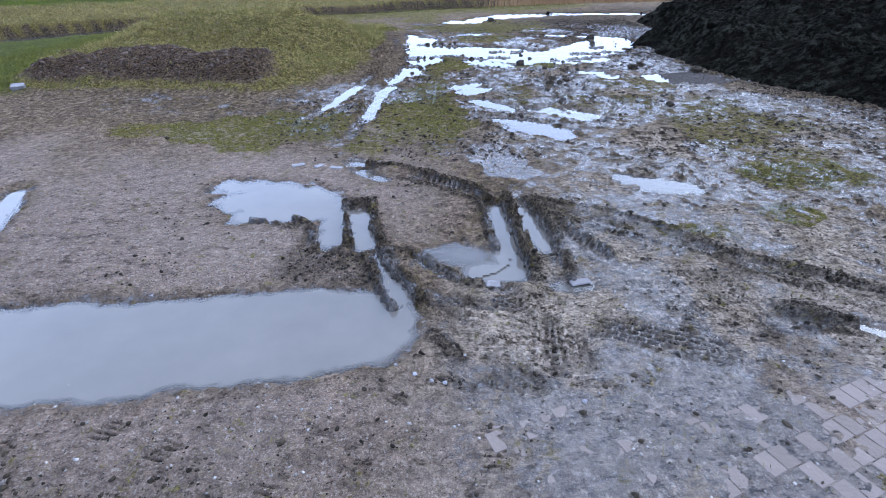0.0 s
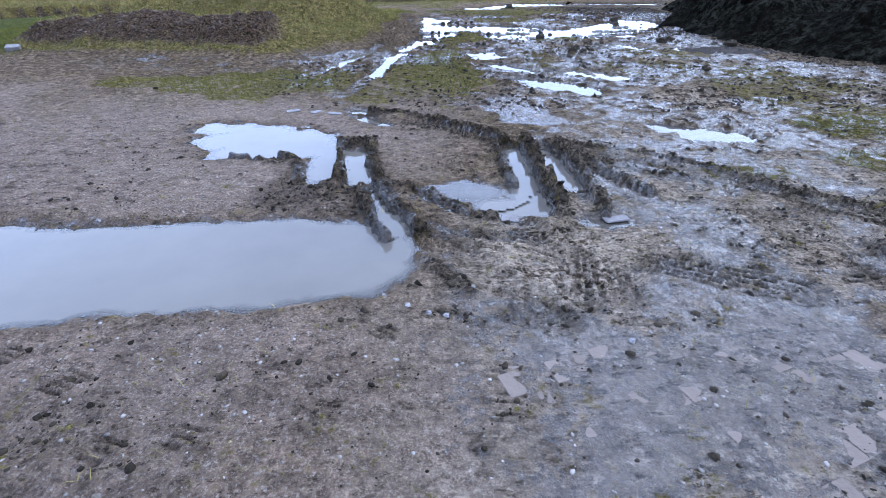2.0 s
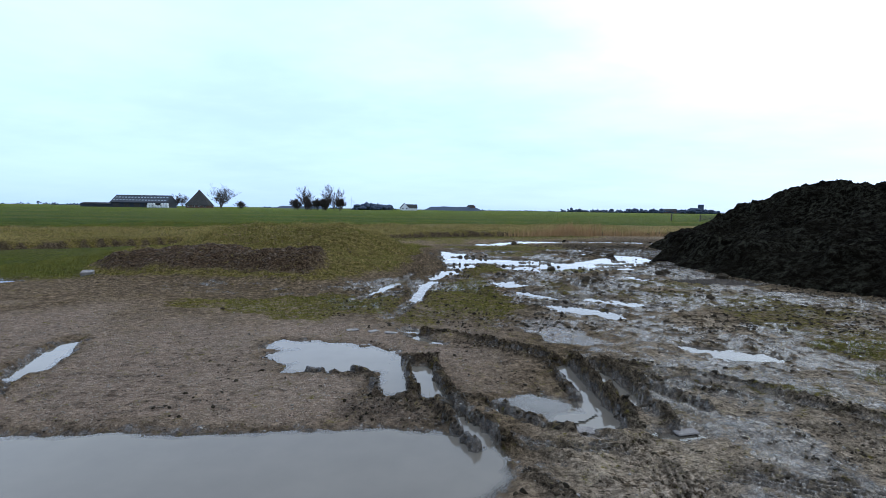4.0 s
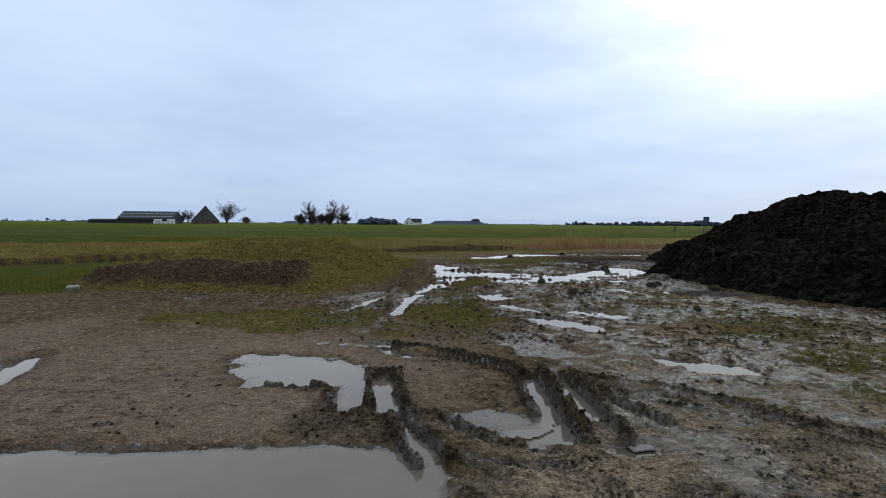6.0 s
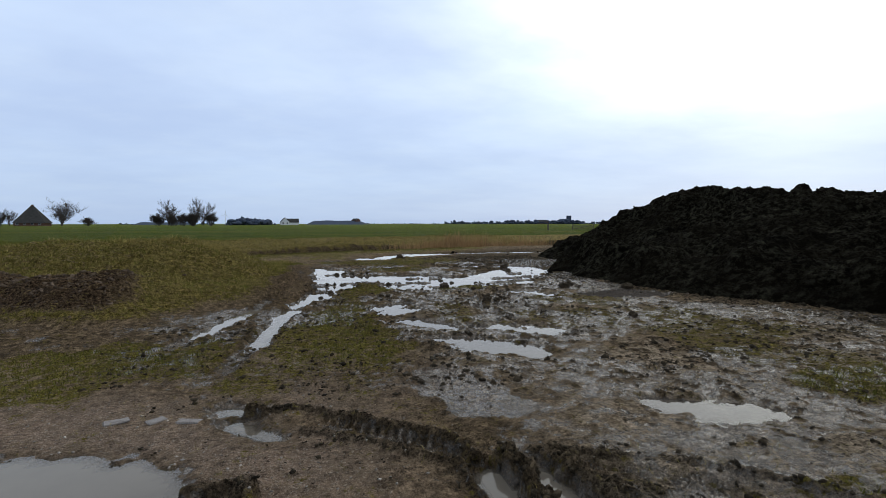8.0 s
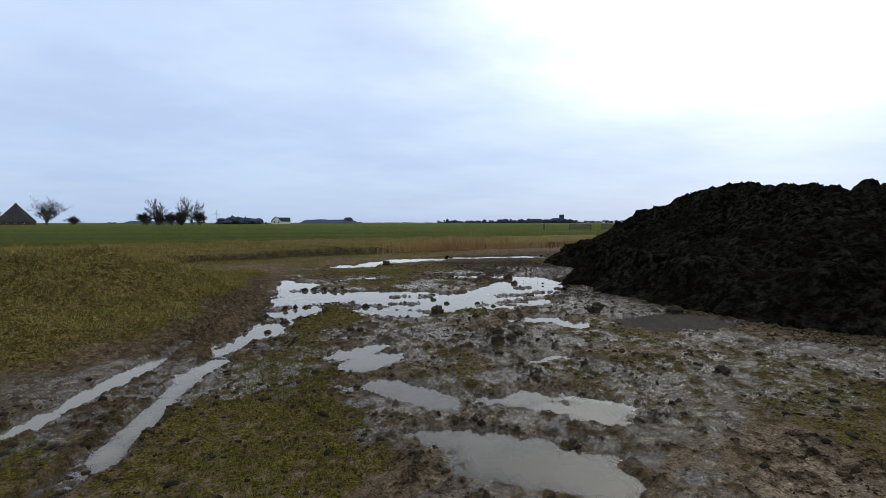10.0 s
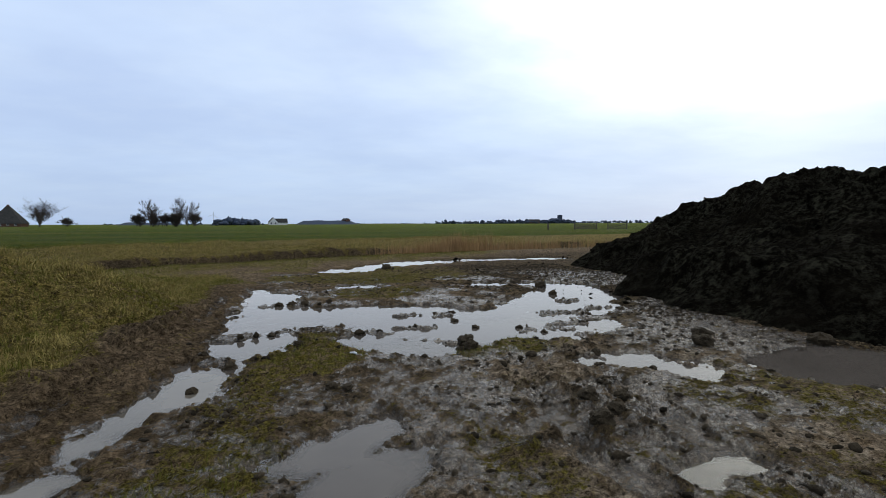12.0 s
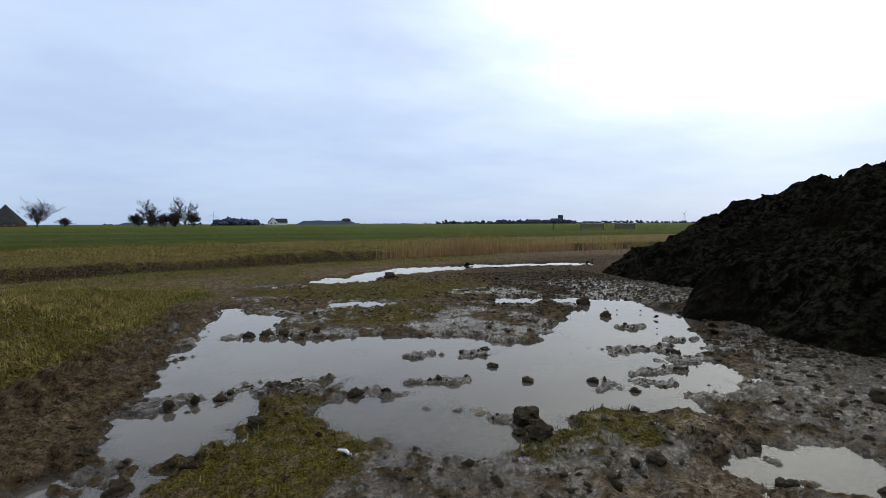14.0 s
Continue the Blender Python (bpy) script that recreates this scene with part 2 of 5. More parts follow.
def water_material(name, murk, clear):
    """Water that is cloudier the deeper it stands, under a reflecting surface."""
    k = Mat(name)
    t = k.t
    t.nodes.remove(k.b)
    n = t.nodes.new("ShaderNodeAttribute")
    n.attribute_name = "deep"
    body = k.range(k.math("ADD", n.outputs["Fac"], k.math("MULTIPLY", k.noise(3.0, 4), 0.006)), 0.0, clear, 0.05, 1.0)
    diffuse, see, shine, fresnel = (t.nodes.new("ShaderNode" + c) for c in ("BsdfDiffuse", "BsdfTransparent", "BsdfGlossy", "Fresnel"))
    k.link(k.mix(k.noise(1.6, 5, 0.6), tuple(c * 0.8 for c in murk), murk), diffuse.inputs["Color"])
    shine.inputs["Roughness"].default_value = 0.02
    fresnel.inputs["IOR"].default_value = 1.333
    b = t.nodes.new("ShaderNodeBump")
    b.inputs["Strength"].default_value, b.inputs["Distance"].default_value = 0.4, 0.0007
    k.link(k.noise(6.0, 3, 0.5), b.inputs["Height"])
    for s in (shine, fresnel):
        t.links.new(b.outputs[0], s.inputs["Normal"])
    inner, outer = t.nodes.new("ShaderNodeMixShader"), t.nodes.new("ShaderNodeMixShader")
    for a, c in ((body, inner.inputs[0]), (see.outputs[0], inner.inputs[1]), (diffuse.outputs[0], inner.inputs[2]), (fresnel.outputs[0], outer.inputs[0]), (inner.outputs[0], outer.inputs[1]), (shine.outputs[0], outer.inputs[2])):
        t.links.new(a, c)
    t.links.new(outer.outputs[0], t.nodes["Material Output"].inputs[0])
    return k.m


def soil_material():
    """Crumbly earth with drier, paler crusts; backlit shade is painted in as near-black."""
    k = Mat("dark_soil", 1.0, 0.01)
    crust = k.noise(7.0, 8, 0.75, 0.46, 0.66)
    col = k.mix(k.noise(1.1, 5), (0.0018, 0.0014, 0.0009), (0.0065, 0.0052, 0.0032))
    col = k.mix(k.math("MULTIPLY", crust, k.noise(0.8, 4, 0.6, 0.30, 0.6)), col, (0.046, 0.043, 0.028))
    k.bump(k.noise(11.0, 6, 0.7), 0.10)
    return k.done(col)


M_GROUND = ground_material()
M_WATER = water_material("murky_water", (0.107, 0.092, 0.072), 0.040)
M_SHALLOW = water_material("puddle_water", (0.076, 0.064, 0.053), 0.040)
M_DARK_WATER = water_material("ditch_water", (0.05, 0.042, 0.030), 0.1)
M_SOIL = soil_material()
M_CLOD = varied("wet_clod", (0.005, 0.004, 0.0025), (0.060, 0.045, 0.027), 14.0, 0.75, 0.01, "island", 0.05)
M_STONE = varied("pebble", (0.05, 0.040, 0.030), (0.34, 0.295, 0.24), 30.0, 0.7, 0.001, "island", 0.2)
# darkest blades carry the shade of gaps in the dead grass
M_STRAW = varied("dry_grass", (0.022, 0.016, 0.004), (0.37, 0.288, 0.092), 3.0, 0.8, 0, "island")
M_GREEN = varied("green_grass", (0.020, 0.022, 0.003), (0.185, 0.172, 0.034), 3.0, 0.75, 0, "island")
M_REED = varied("reed", (0.17, 0.095, 0.038), (0.40, 0.26, 0.125), 2.0, 0.8, 0, "island")
M_BRICK = varied("paving_brick", (0.095, 0.072, 0.054), (0.155, 0.121, 0.094), 6.0, 0.7, 0.003, "object", 0.1)
M_SLAB = varied("concrete_lump", (0.13, 0.115, 0.105), (0.29, 0.265, 0.245), 9.0, 0.8, 0.004)
M_FLAG = varied("muddy_slab", (0.085, 0.072, 0.062), (0.21, 0.185, 0.165), 14.0, 0.6, 0.006, "", 0.2)
M_BARK = varied("bark", (0.028, 0.022, 0.018), (0.085, 0.070, 0.058), 3.0, 0.9, 0)
# blue distance haze is put into the colour of everything far off
M_HAZY_FAR = varied("far_woods", (0.020, 0.027, 0.042), (0.060, 0.072, 0.098), 0.05, 0.95, 0, "island")
M_ROOF = varied("thatch_roof", (0.020, 0.020, 0.019), (0.055, 0.052, 0.047), 1.2, 0.9, 0)
M_SHEET = varied("corrugated_sheet", (0.018, 0.021, 0.026), (0.036, 0.040, 0.048), 0.7, 0.5, 0)
M_LIGHTSHEET = varied("roof_light", (0.14, 0.16, 0.18), (0.26, 0.28, 0.31), 1.0, 0.4, 0)
M_WHITE = varied("white_paint", (0.42, 0.42, 0.41), (0.66, 0.66, 0.65), 0.8, 0.6, 0)
M_BRICKWALL = varied("brick_wall", (0.06, 0.035, 0.026), (0.13, 0.075, 0.055), 2.0, 0.85, 0)
M_WINDOW = varied("window_glass", (0.02, 0.025, 0.03), (0.05, 0.06, 0.07), 1.0, 0.1, 0)
M_TIMBER = varied("weathered_timber", (0.045, 0.038, 0.030), (0.13, 0.11, 0.09), 6.0, 0.85, 0.002)
M_TURBINE = varied("turbine_white", (0.50, 0.52, 0.55), (0.66, 0.68, 0.70), 0.2, 0.5, 0)

# ---- the lie of the land ----
TABLES = {}


def vnoise(x, y, seed):
    if seed not in TABLES:
        TABLES[seed] = np.random.RandomState(seed).rand(256, 256).astype(np.float32)
    table = TABLES[seed]
    x, y = np.asarray(x, np.float32), np.asarray(y, np.float32)
    fx, fy = np.floor(x), np.floor(y)
    xi, yi = fx.astype(np.int32) & 255, fy.astype(np.int32) & 255
    u, v = x - fx, y - fy
    u, v = u * u * (3 - 2 * u), v * v * (3 - 2 * v)
    flat, x0, x1, y1 = table.ravel(), xi * 256, ((xi + 1) & 255) * 256, (yi + 1) & 255
    a, b = flat[x0 + yi], flat[x0 + y1]
    a += (flat[x1 + yi] - a) * u
    b += (flat[x1 + y1] - b) * u
    return a + (b - a) * v


def fbm(x, y, size, octaves=4, seed=0, gain=0.5):
    """Noise from -1 to 1 whose largest bumps are about that many metres."""
    total, amp, norm = 0.0, 1.0, 0.0
    for o in range(octaves):
        k = 2.03**o / size
        total = total + amp * (vnoise(x * k + 17.3 * o, y * k + 9.1 * o, seed + o) * 2 - 1)
        norm += amp
        amp *= gain
    return total / norm * 1.5


def smooth(lo, hi, v):
    t = np.clip((v - lo) / (hi - lo), 0, 1)
    return t * t * (3 - 2 * t)


def capsule(x, y, c):
    """The distance from a rounded bar (x0, y0, x1, y1, radius); negative inside."""
    x0, y0, x1, y1, r = c
    dx, dy = x1 - x0, y1 - y0
    t = np.clip(((x - x0) * dx + (y - y0) * dy) / (dx * dx + dy * dy + 1e-9), 0, 1)
    return np.hypot(x - x0 - t * dx, y - y0 - t * dy) - r


def along(x, y, path):
    """The distance across a bent line, signed, and the way along it."""
    best, side, way, run = np.full(x.shape, 1e9), np.zeros(x.shape), np.zeros(x.shape), 0.0
    for (x0, y0), (x1, y1) in zip(path, path[1:]):
        dx, dy = x1 - x0, y1 - y0
        n = math.hypot(dx, dy)
        t = np.clip(((x - x0) * dx + (y - y0) * dy) / (n * n), 0, 1)
        d = np.hypot(x - x0 - t * dx, y - y0 - t * dy)
        s = np.sign((x - x0) * dy - (y - y0) * dx)
        near = d < best
        best, side, way = np.where(near, d, best), np.where(near, s, side), np.where(near, run + t * n, way)
        run += n
    return best, side, way


PUDDLES, RUTS, WALLS, PRINTS, ISLANDS = [], [], [], [], []


def puddle(frayed, deep, *bars):
    """A puddle: the raggedness of its edge, its depth, and rounded bars (x0, y0, x1, y1, radius) that make up its outline."""
    PUDDLES.append((bars, frayed, deep))


def rut(width, deep, lip, pitch, tread, *path):
    """A wheel line: width, depth, height of its squeezed-up sides, pitch and depth of the tread, and the line it follows."""
    RUTS.append((path, width, deep, lip, pitch, tread))


def wall(half, tall, *path):
    """A ridge of squeezed-up mud: half its width, its height, and its line."""
    WALLS.append((path, 0.75 * half, 0.9 * tall))


def lug_print(x, y, turn, count, long, gap):
    """A short row of bars pressed by a tyre."""
    PRINTS.append((x, y, turn, count, long, gap))


def island(x, y, rx, ry):
    ISLANDS.append((x, y, rx, ry))


puddle(0.05, 0.05, (-5.6, 2.25, -1.7, 2.42, 0.45), (-1.7, 2.44, -0.6, 2.56, 0.41), (-0.6, 2.58, -0.32, 2.56, 0.36))
puddle(0.085, 0.045, (-2.02, 5, -1, 4.72, 0.14), (-1.7, 4.62, -0.95, 4.48, 0.25), (-1.5, 4.32, -1, 4.32, 0.2), (-0.78, 4.4, -0.66, 3.72, 0.1))
puddle(0.07, 0.014, (0.22, 3.45, 0.48, 3.42, 0.07), (0.42, 3.54, 0.58, 3.44, 0.05))
puddle(0.04, 0.05, (-4.24, 4.85, -3.92, 3.95, 0.09))
puddle(0.09, 0.03, (2.5, 4.98, 3, 4.78, 0.17))
puddle(0.11, 0.035, (0.9, 9.25, 1.3, 9.5, 0.2), (0.72, 9.55, 1.2, 9.95, 0.11), (1.08, 8.55, 1.5, 8, 0.18), (1.25, 7.45, 1.6, 7.15, 0.1), (1.6, 7.12, 2.02, 6.75, 0.25))
puddle(0.13, 0.035, (1.95, 7.92, 2.62, 7.45, 0.12))
puddle(0.05, 0.05, (-1.48, 8.25, -1.14, 9.95, 0.085))
puddle(0.13, 0.035, (-0.77, 7.6, -0.58, 9.6, 0.085), (-0.5, 10.2, -0.22, 11.2, 0.09))
puddle(0.2, 0.045, (-0.12, 11, -0.05, 12.2, 0.15), (0.06, 12.2, 0.08, 16, 0.38), (0.15, 12.3, 0.2, 13.1, 0.32), (-0.1, 16.2, -0.25, 17.1, 0.14), (0.5, 14.1, 2.2, 13.75, 0.74), (2, 13.3, 3.4, 12.9, 0.84), (3.3, 13, 4, 12.9, 0.8), (2.6, 12.3, 3.4, 12.2, 0.42), (4, 13.3, 5.5, 15.2, 0.78), (5.5, 15.3, 5.7, 15.8, 0.6), (4.2, 16.8, 5.4, 16.6, 0.26))
puddle(0.1, 0.03, (1.3, 12.35, 1.95, 11.75, 0.25))
puddle(0.13, 0.03, (1.5, 17.2, 1.9, 17.05, 0.27))
puddle(0.2, 0.035, (3.35, 10.95, 3.8, 10.9, 0.2), (3.85, 10.6, 4.05, 10.5, 0.13))
puddle(0.3, 0.05, (1.4, 20.6, 3.6, 22.6, 0.55), (3.6, 22.8, 6.2, 23.5, 0.66), (6.2, 23.5, 9.2, 23.5, 0.6))
puddle(0.1, 0.05, (5.2, 10.3, 5.9, 10.3, 0.5))
puddle(0.12, 0.04, (-2.4, 19.75, -1.85, 19.85, 0.2))
puddle(0.15, 0.04, (-6.3, 20.5, -5.2, 21.05, 0.2))
puddle(0.08, 0.03, (-0.3, 18.2, 0.5, 18.1, 0.1))
puddle(0.1, 0.03, (-0.2, 19.85, 0.55, 19.75, 0.16))
puddle(0.1, 0.04, (-9.1, 8.85, -8.6, 9, 0.22))
puddle(0.02, 0.06, (-0.49, 4.22, -0.4, 3.66, 0.085))
puddle(0.03, 0.05, (-0.22, 3.42, -0.12, 3.12, 0.05), (-0.12, 3.12, -0.05, 2.9, 0.09))
puddle(0.02, 0.06, (0.87, 4.34, 0.87, 3.8, 0.07), (0.87, 3.8, 0.87, 3.2, 0.095), (0.87, 3.2, 0.62, 3.17, 0.11))
puddle(0.03, 0.06, (1.12, 4.32, 1.2, 3.55, 0.06))
puddle(0.03, 0.05, (-0.6, 5.38, -0.33, 5.12, 0.045))
puddle(0.04, 0.06, (2.76, 2.5, 2.86, 2.46, 0.035))
puddle(0.05, 0.05, (3.16, 2.4, 3.3, 2.32, 0.03))
puddle(0.03, 0.03, (1.2, 2.98, 1.42, 3, 0.04))
puddle(0.06, 0.03, (-0.72, 5.66, -0.55, 5.64, 0.06))
puddle(0.1, 0.03, (2.8, 9, 3.1, 9.05, 0.09))
puddle(0.13, 0.03, (2.25, 8.05, 2.8, 7.6, 0.16))
rut(0.18, 0.02, 0.03, 0.07, 0.02, (-0.15, 5.36), (0.3, 5), (0.78, 4.6))
rut(0.2, 0.02, 0.02, 0.05, 0.02, (1.2, 4.38), (1.72, 4.1), (2.15, 3.78), (2.58, 3.38), (3.1, 3), (3.5, 2.75), (4.7, 2))
rut(0.14, 0.02, 0.03, 0.065, 0.018, (1.34, 4), (1.48, 3.72), (1.66, 3.4))
rut(0.16, 0.010, 0.028, 0.07, 0.015, (-0.32, 3.61), (-0.07, 3.07), (0.27, 2.79), (0.79, 2.72))
rut(0.1, 0.02, 0.03, 0.07, 0.015, (-0.04, 3.57), (0.33, 3.13), (0.79, 2.91))
rut(0.2, 0.012, 0.018, 0.055, 0.012, (0.85, 1.94), (0.87, 2.12), (0.97, 2.65), (1.11, 3.09))
rut(0.17, 0.015, 0.02, 0.055, 0.012, (1.12, 1.92), (1.13, 2.12), (1.17, 2.65))
rut(0.26, 0.012, 0.02, 0.085, 0.02, (1.17, 2.52), (1.56, 2.38), (1.99, 2.21))
rut(0.18, 0.015, 0.022, 0.06, 0.012, (-0.06, 2.87), (0.35, 2.56), (0.77, 1.92))
rut(0.15, 0.015, 0.015, 0.06, 0.014, (0.48, 3), (0.89, 2.75), (1.14, 2.69))
rut(0.12, 0.03, 0.02, 0.06, 0.01, (0.4, 2.12), (0.57, 2), (0.82, 1.94))
rut(0.2, 0.012, 0.045, 0.07, 0.015, (-4.28, 5), (-3.95, 3.9), (-3.6, 3.1))
rut(0.22, 0.01, 0.015, 0.06, 0.012, (2.24, 2.73), (2.65, 2.52), (3.46, 2.25))
rut(0.16, 0.004, 0.01, 0.05, 0.01, (2.07, 3.17), (2.24, 2.87), (2.35, 2.56))
rut(0.14, 0.004, 0.01, 0.05, 0.01, (2.15, 2.6), (2.46, 2.43), (2.43, 2.12), (2.17, 1.92))
rut(0.14, 0.004, 0.01, 0.05, 0.01, (2.71, 2.34), (2.87, 2.21), (3.17, 2.12))
rut(0.12, 0.012, 0.012, 0.05, 0.02, (1.01, 3), (1.03, 2.59), (0.94, 2.07))
rut(0.15, 0.006, 0.01, 0.05, 0.012, (0.8, 2.75), (0.72, 2.38), (0.69, 2.07))
rut(0.2, 0.006, 0.01, 0.07, 0.018, (-0.12, 3.04), (0.24, 2.84), (0.79, 2.75))
rut(0.18, 0.01, 0.012, 0.06, 0.012, (2.03, 3.09), (2.53, 3), (3.22, 3.35))
rut(0.22, 0.012, 0.04, 0.16, 0.02, (-1.62, 7.6), (-1.45, 8.4), (-1.1, 10), (-0.85, 11.5), (-0.72, 13.5), (-0.7, 16))
rut(0.24, 0.010, 0.03, 0.12, 0.015, (-0.98, 6.4), (-0.8, 7.5), (-0.58, 9.6), (-0.2, 11.4))
rut(0.25, 0.02, 0.025, 0.1, 0.02, (2.9, 7), (2.3, 9.2), (2.6, 11.2))
rut(0.25, 0.02, 0.02, 0.1, 0.02, (3.4, 7.6), (3, 9.6), (3.3, 11.6))
wall(0.03, 0.06, (-0.52, 5.52), (-0.13, 5.52), (0.24, 5.2), (0.72, 4.78), (0.8, 4.5))
wall(0.03, 0.045, (-0.15, 5.12), (0.36, 4.76), (0.7, 4.46), (0.73, 4), (0.77, 3.56))
wall(0.05, 0.1, (0.98, 4.52), (1, 4), (1.01, 3.48), (1.03, 3.06))
wall(0.05, 0.085, (1.24, 4.45), (1.32, 3.8), (1.32, 3.4), (1.3, 3.08))
wall(0.03, 0.05, (1.42, 4.1), (1.55, 3.75), (1.72, 3.42))
wall(0.03, 0.055, (1.16, 4.52), (1.87, 4.25), (2.42, 3.78), (2.7, 3.4), (3.24, 3.07), (3.46, 2.86), (4.6, 2.2))
wall(0.022, 0.03, (1.2, 4.26), (1.94, 3.74), (2.46, 3.36), (2.75, 3.05), (3.1, 2.84))
wall(0.035, 0.085, (-0.66, 4.45), (-0.6, 4.1), (-0.52, 3.6))
wall(0.04, 0.06, (-0.64, 4.44), (-0.44, 4.5), (-0.38, 4.3))
wall(0.04, 0.065, (-0.38, 4.45), (-0.33, 4.1), (-0.24, 3.66), (-0.14, 3.3), (0.06, 2.98), (0.12, 2.82))
wall(0.035, 0.06, (-0.33, 3.45), (-0.27, 3.2), (-0.19, 2.94), (-0.08, 2.74))
wall(0.03, 0.045, (-1.09, 4.14), (-0.95, 4.02), (-0.86, 3.8), (-0.8, 3.58))
wall(0.03, 0.028, (-1.5, 4.14), (-1.25, 4.06), (-1.05, 3.95))
wall(0.035, 0.035, (-0.2, 3.62), (0.13, 3.42), (0.3, 3.22), (0.55, 2.96))
wall(0.03, 0.03, (0.3, 2), (0.42, 1.95), (0.58, 2))
wall(0.03, 0.035, (0.2, 2.42), (0.3, 2.3), (0.37, 2.18))
wall(0.045, 0.06, (2.66, 2.58), (2.8, 2.63), (2.97, 2.54), (3.05, 2.44))
wall(0.03, 0.04, (2.7, 2.44), (2.8, 2.38), (2.95, 2.37))
lug_print(0.49, 1.64, 78, 3, 0.1, 0.034)
lug_print(0.49, 1.51, 84, 2, 0.12, 0.035)
lug_print(0.47, 1.42, 86, 2, 0.08, 0.03)
lug_print(0.79, 1.62, 88, 3, 0.05, 0.035)
lug_print(0.78, 1.51, 88, 2, 0.04, 0.035)
lug_print(0, 1.87, 62, 3, 0.07, 0.035)
lug_print(-0.15, 1.48, 90, 2, 0.09, 0.022)
lug_print(0.13, 1.47, 84, 2, 0.035, 0.02)
lug_print(-1.18, 1.58, 70, 4, 0.11, 0.035)
lug_print(-0.61, 1.32, 72, 3, 0.08, 0.04)
lug_print(-0.85, 1.27, 72, 3, 0.09, 0.04)
lug_print(1.78, 2.96, 20, 5, 0.1, 0.035)
lug_print(2.18, 3.09, 20, 4, 0.08, 0.035)
lug_print(-1.53, 1.72, 75, 4, 0.12, 0.035)
lug_print(-2.03, 1.62, 60, 3, 0.12, 0.04)
lug_print(0.29, 2.02, 40, 3, 0.1, 0.045)
lug_print(2.35, 2.75, 25, 7, 0.16, 0.045)
lug_print(2.1, 2.62, 25, 6, 0.12, 0.045)
lug_print(1.95, 2.45, 70, 6, 0.14, 0.04)
lug_print(2.45, 2.35, 60, 6, 0.14, 0.04)
island(-0.09, 12.84, 0.3, 0.24)
island(0.37, 13.04, 0.18, 0.14)
island(-0.12, 11.86, 0.2, 0.14)
island(2.03, 12.89, 0.3, 0.1)
island(2.51, 13.6, 0.22, 0.14)
island(2.09, 13.71, 0.22, 0.14)
island(3.7, 12.4, 0.5, 0.14)
island(4.71, 12.92, 0.55, 0.16)
island(4.26, 13.36, 0.5, 0.18)
island(1.38, 12.72, 0.34, 0.14)
island(0.04, 15.04, 0.16, 0.14)
island(0.47, 14.98, 0.18, 0.12)
island(4.9, 14.34, 0.22, 0.16)
island(0.8, 12.95, 0.5, 0.12)
island(4.1, 12.65, 0.4, 0.1)
island(5, 13.6, 0.3, 0.1)
DITCH = [(-60.0, -15.0), (-26.0, 9.0), (-15.6, 18.0), (-10.2, 22.9), (-5.0, 26.6), (0.0, 29.2), (5.0, 31.0), (12.0, 33.0), (40.0, 39.0), (160.0, 62.0)]
HEAP = [(12.6, 18.3), (14.6, 12.0), (18.0, 5.0)]


def puddle_reach(x, y, n):
    """How far a place lies outside puddle n, its edge frayed."""
    bars, frayed, _ = PUDDLES[n]
    d = np.min([capsule(x, y, c) for c in bars], axis=0)
    return d + frayed * (0.9 * fbm(x, y, 0.55, 4, 40 + n, 0.6) + 0.8 * fbm(x, y, 0.13, 3, 60 + n, 0.65))


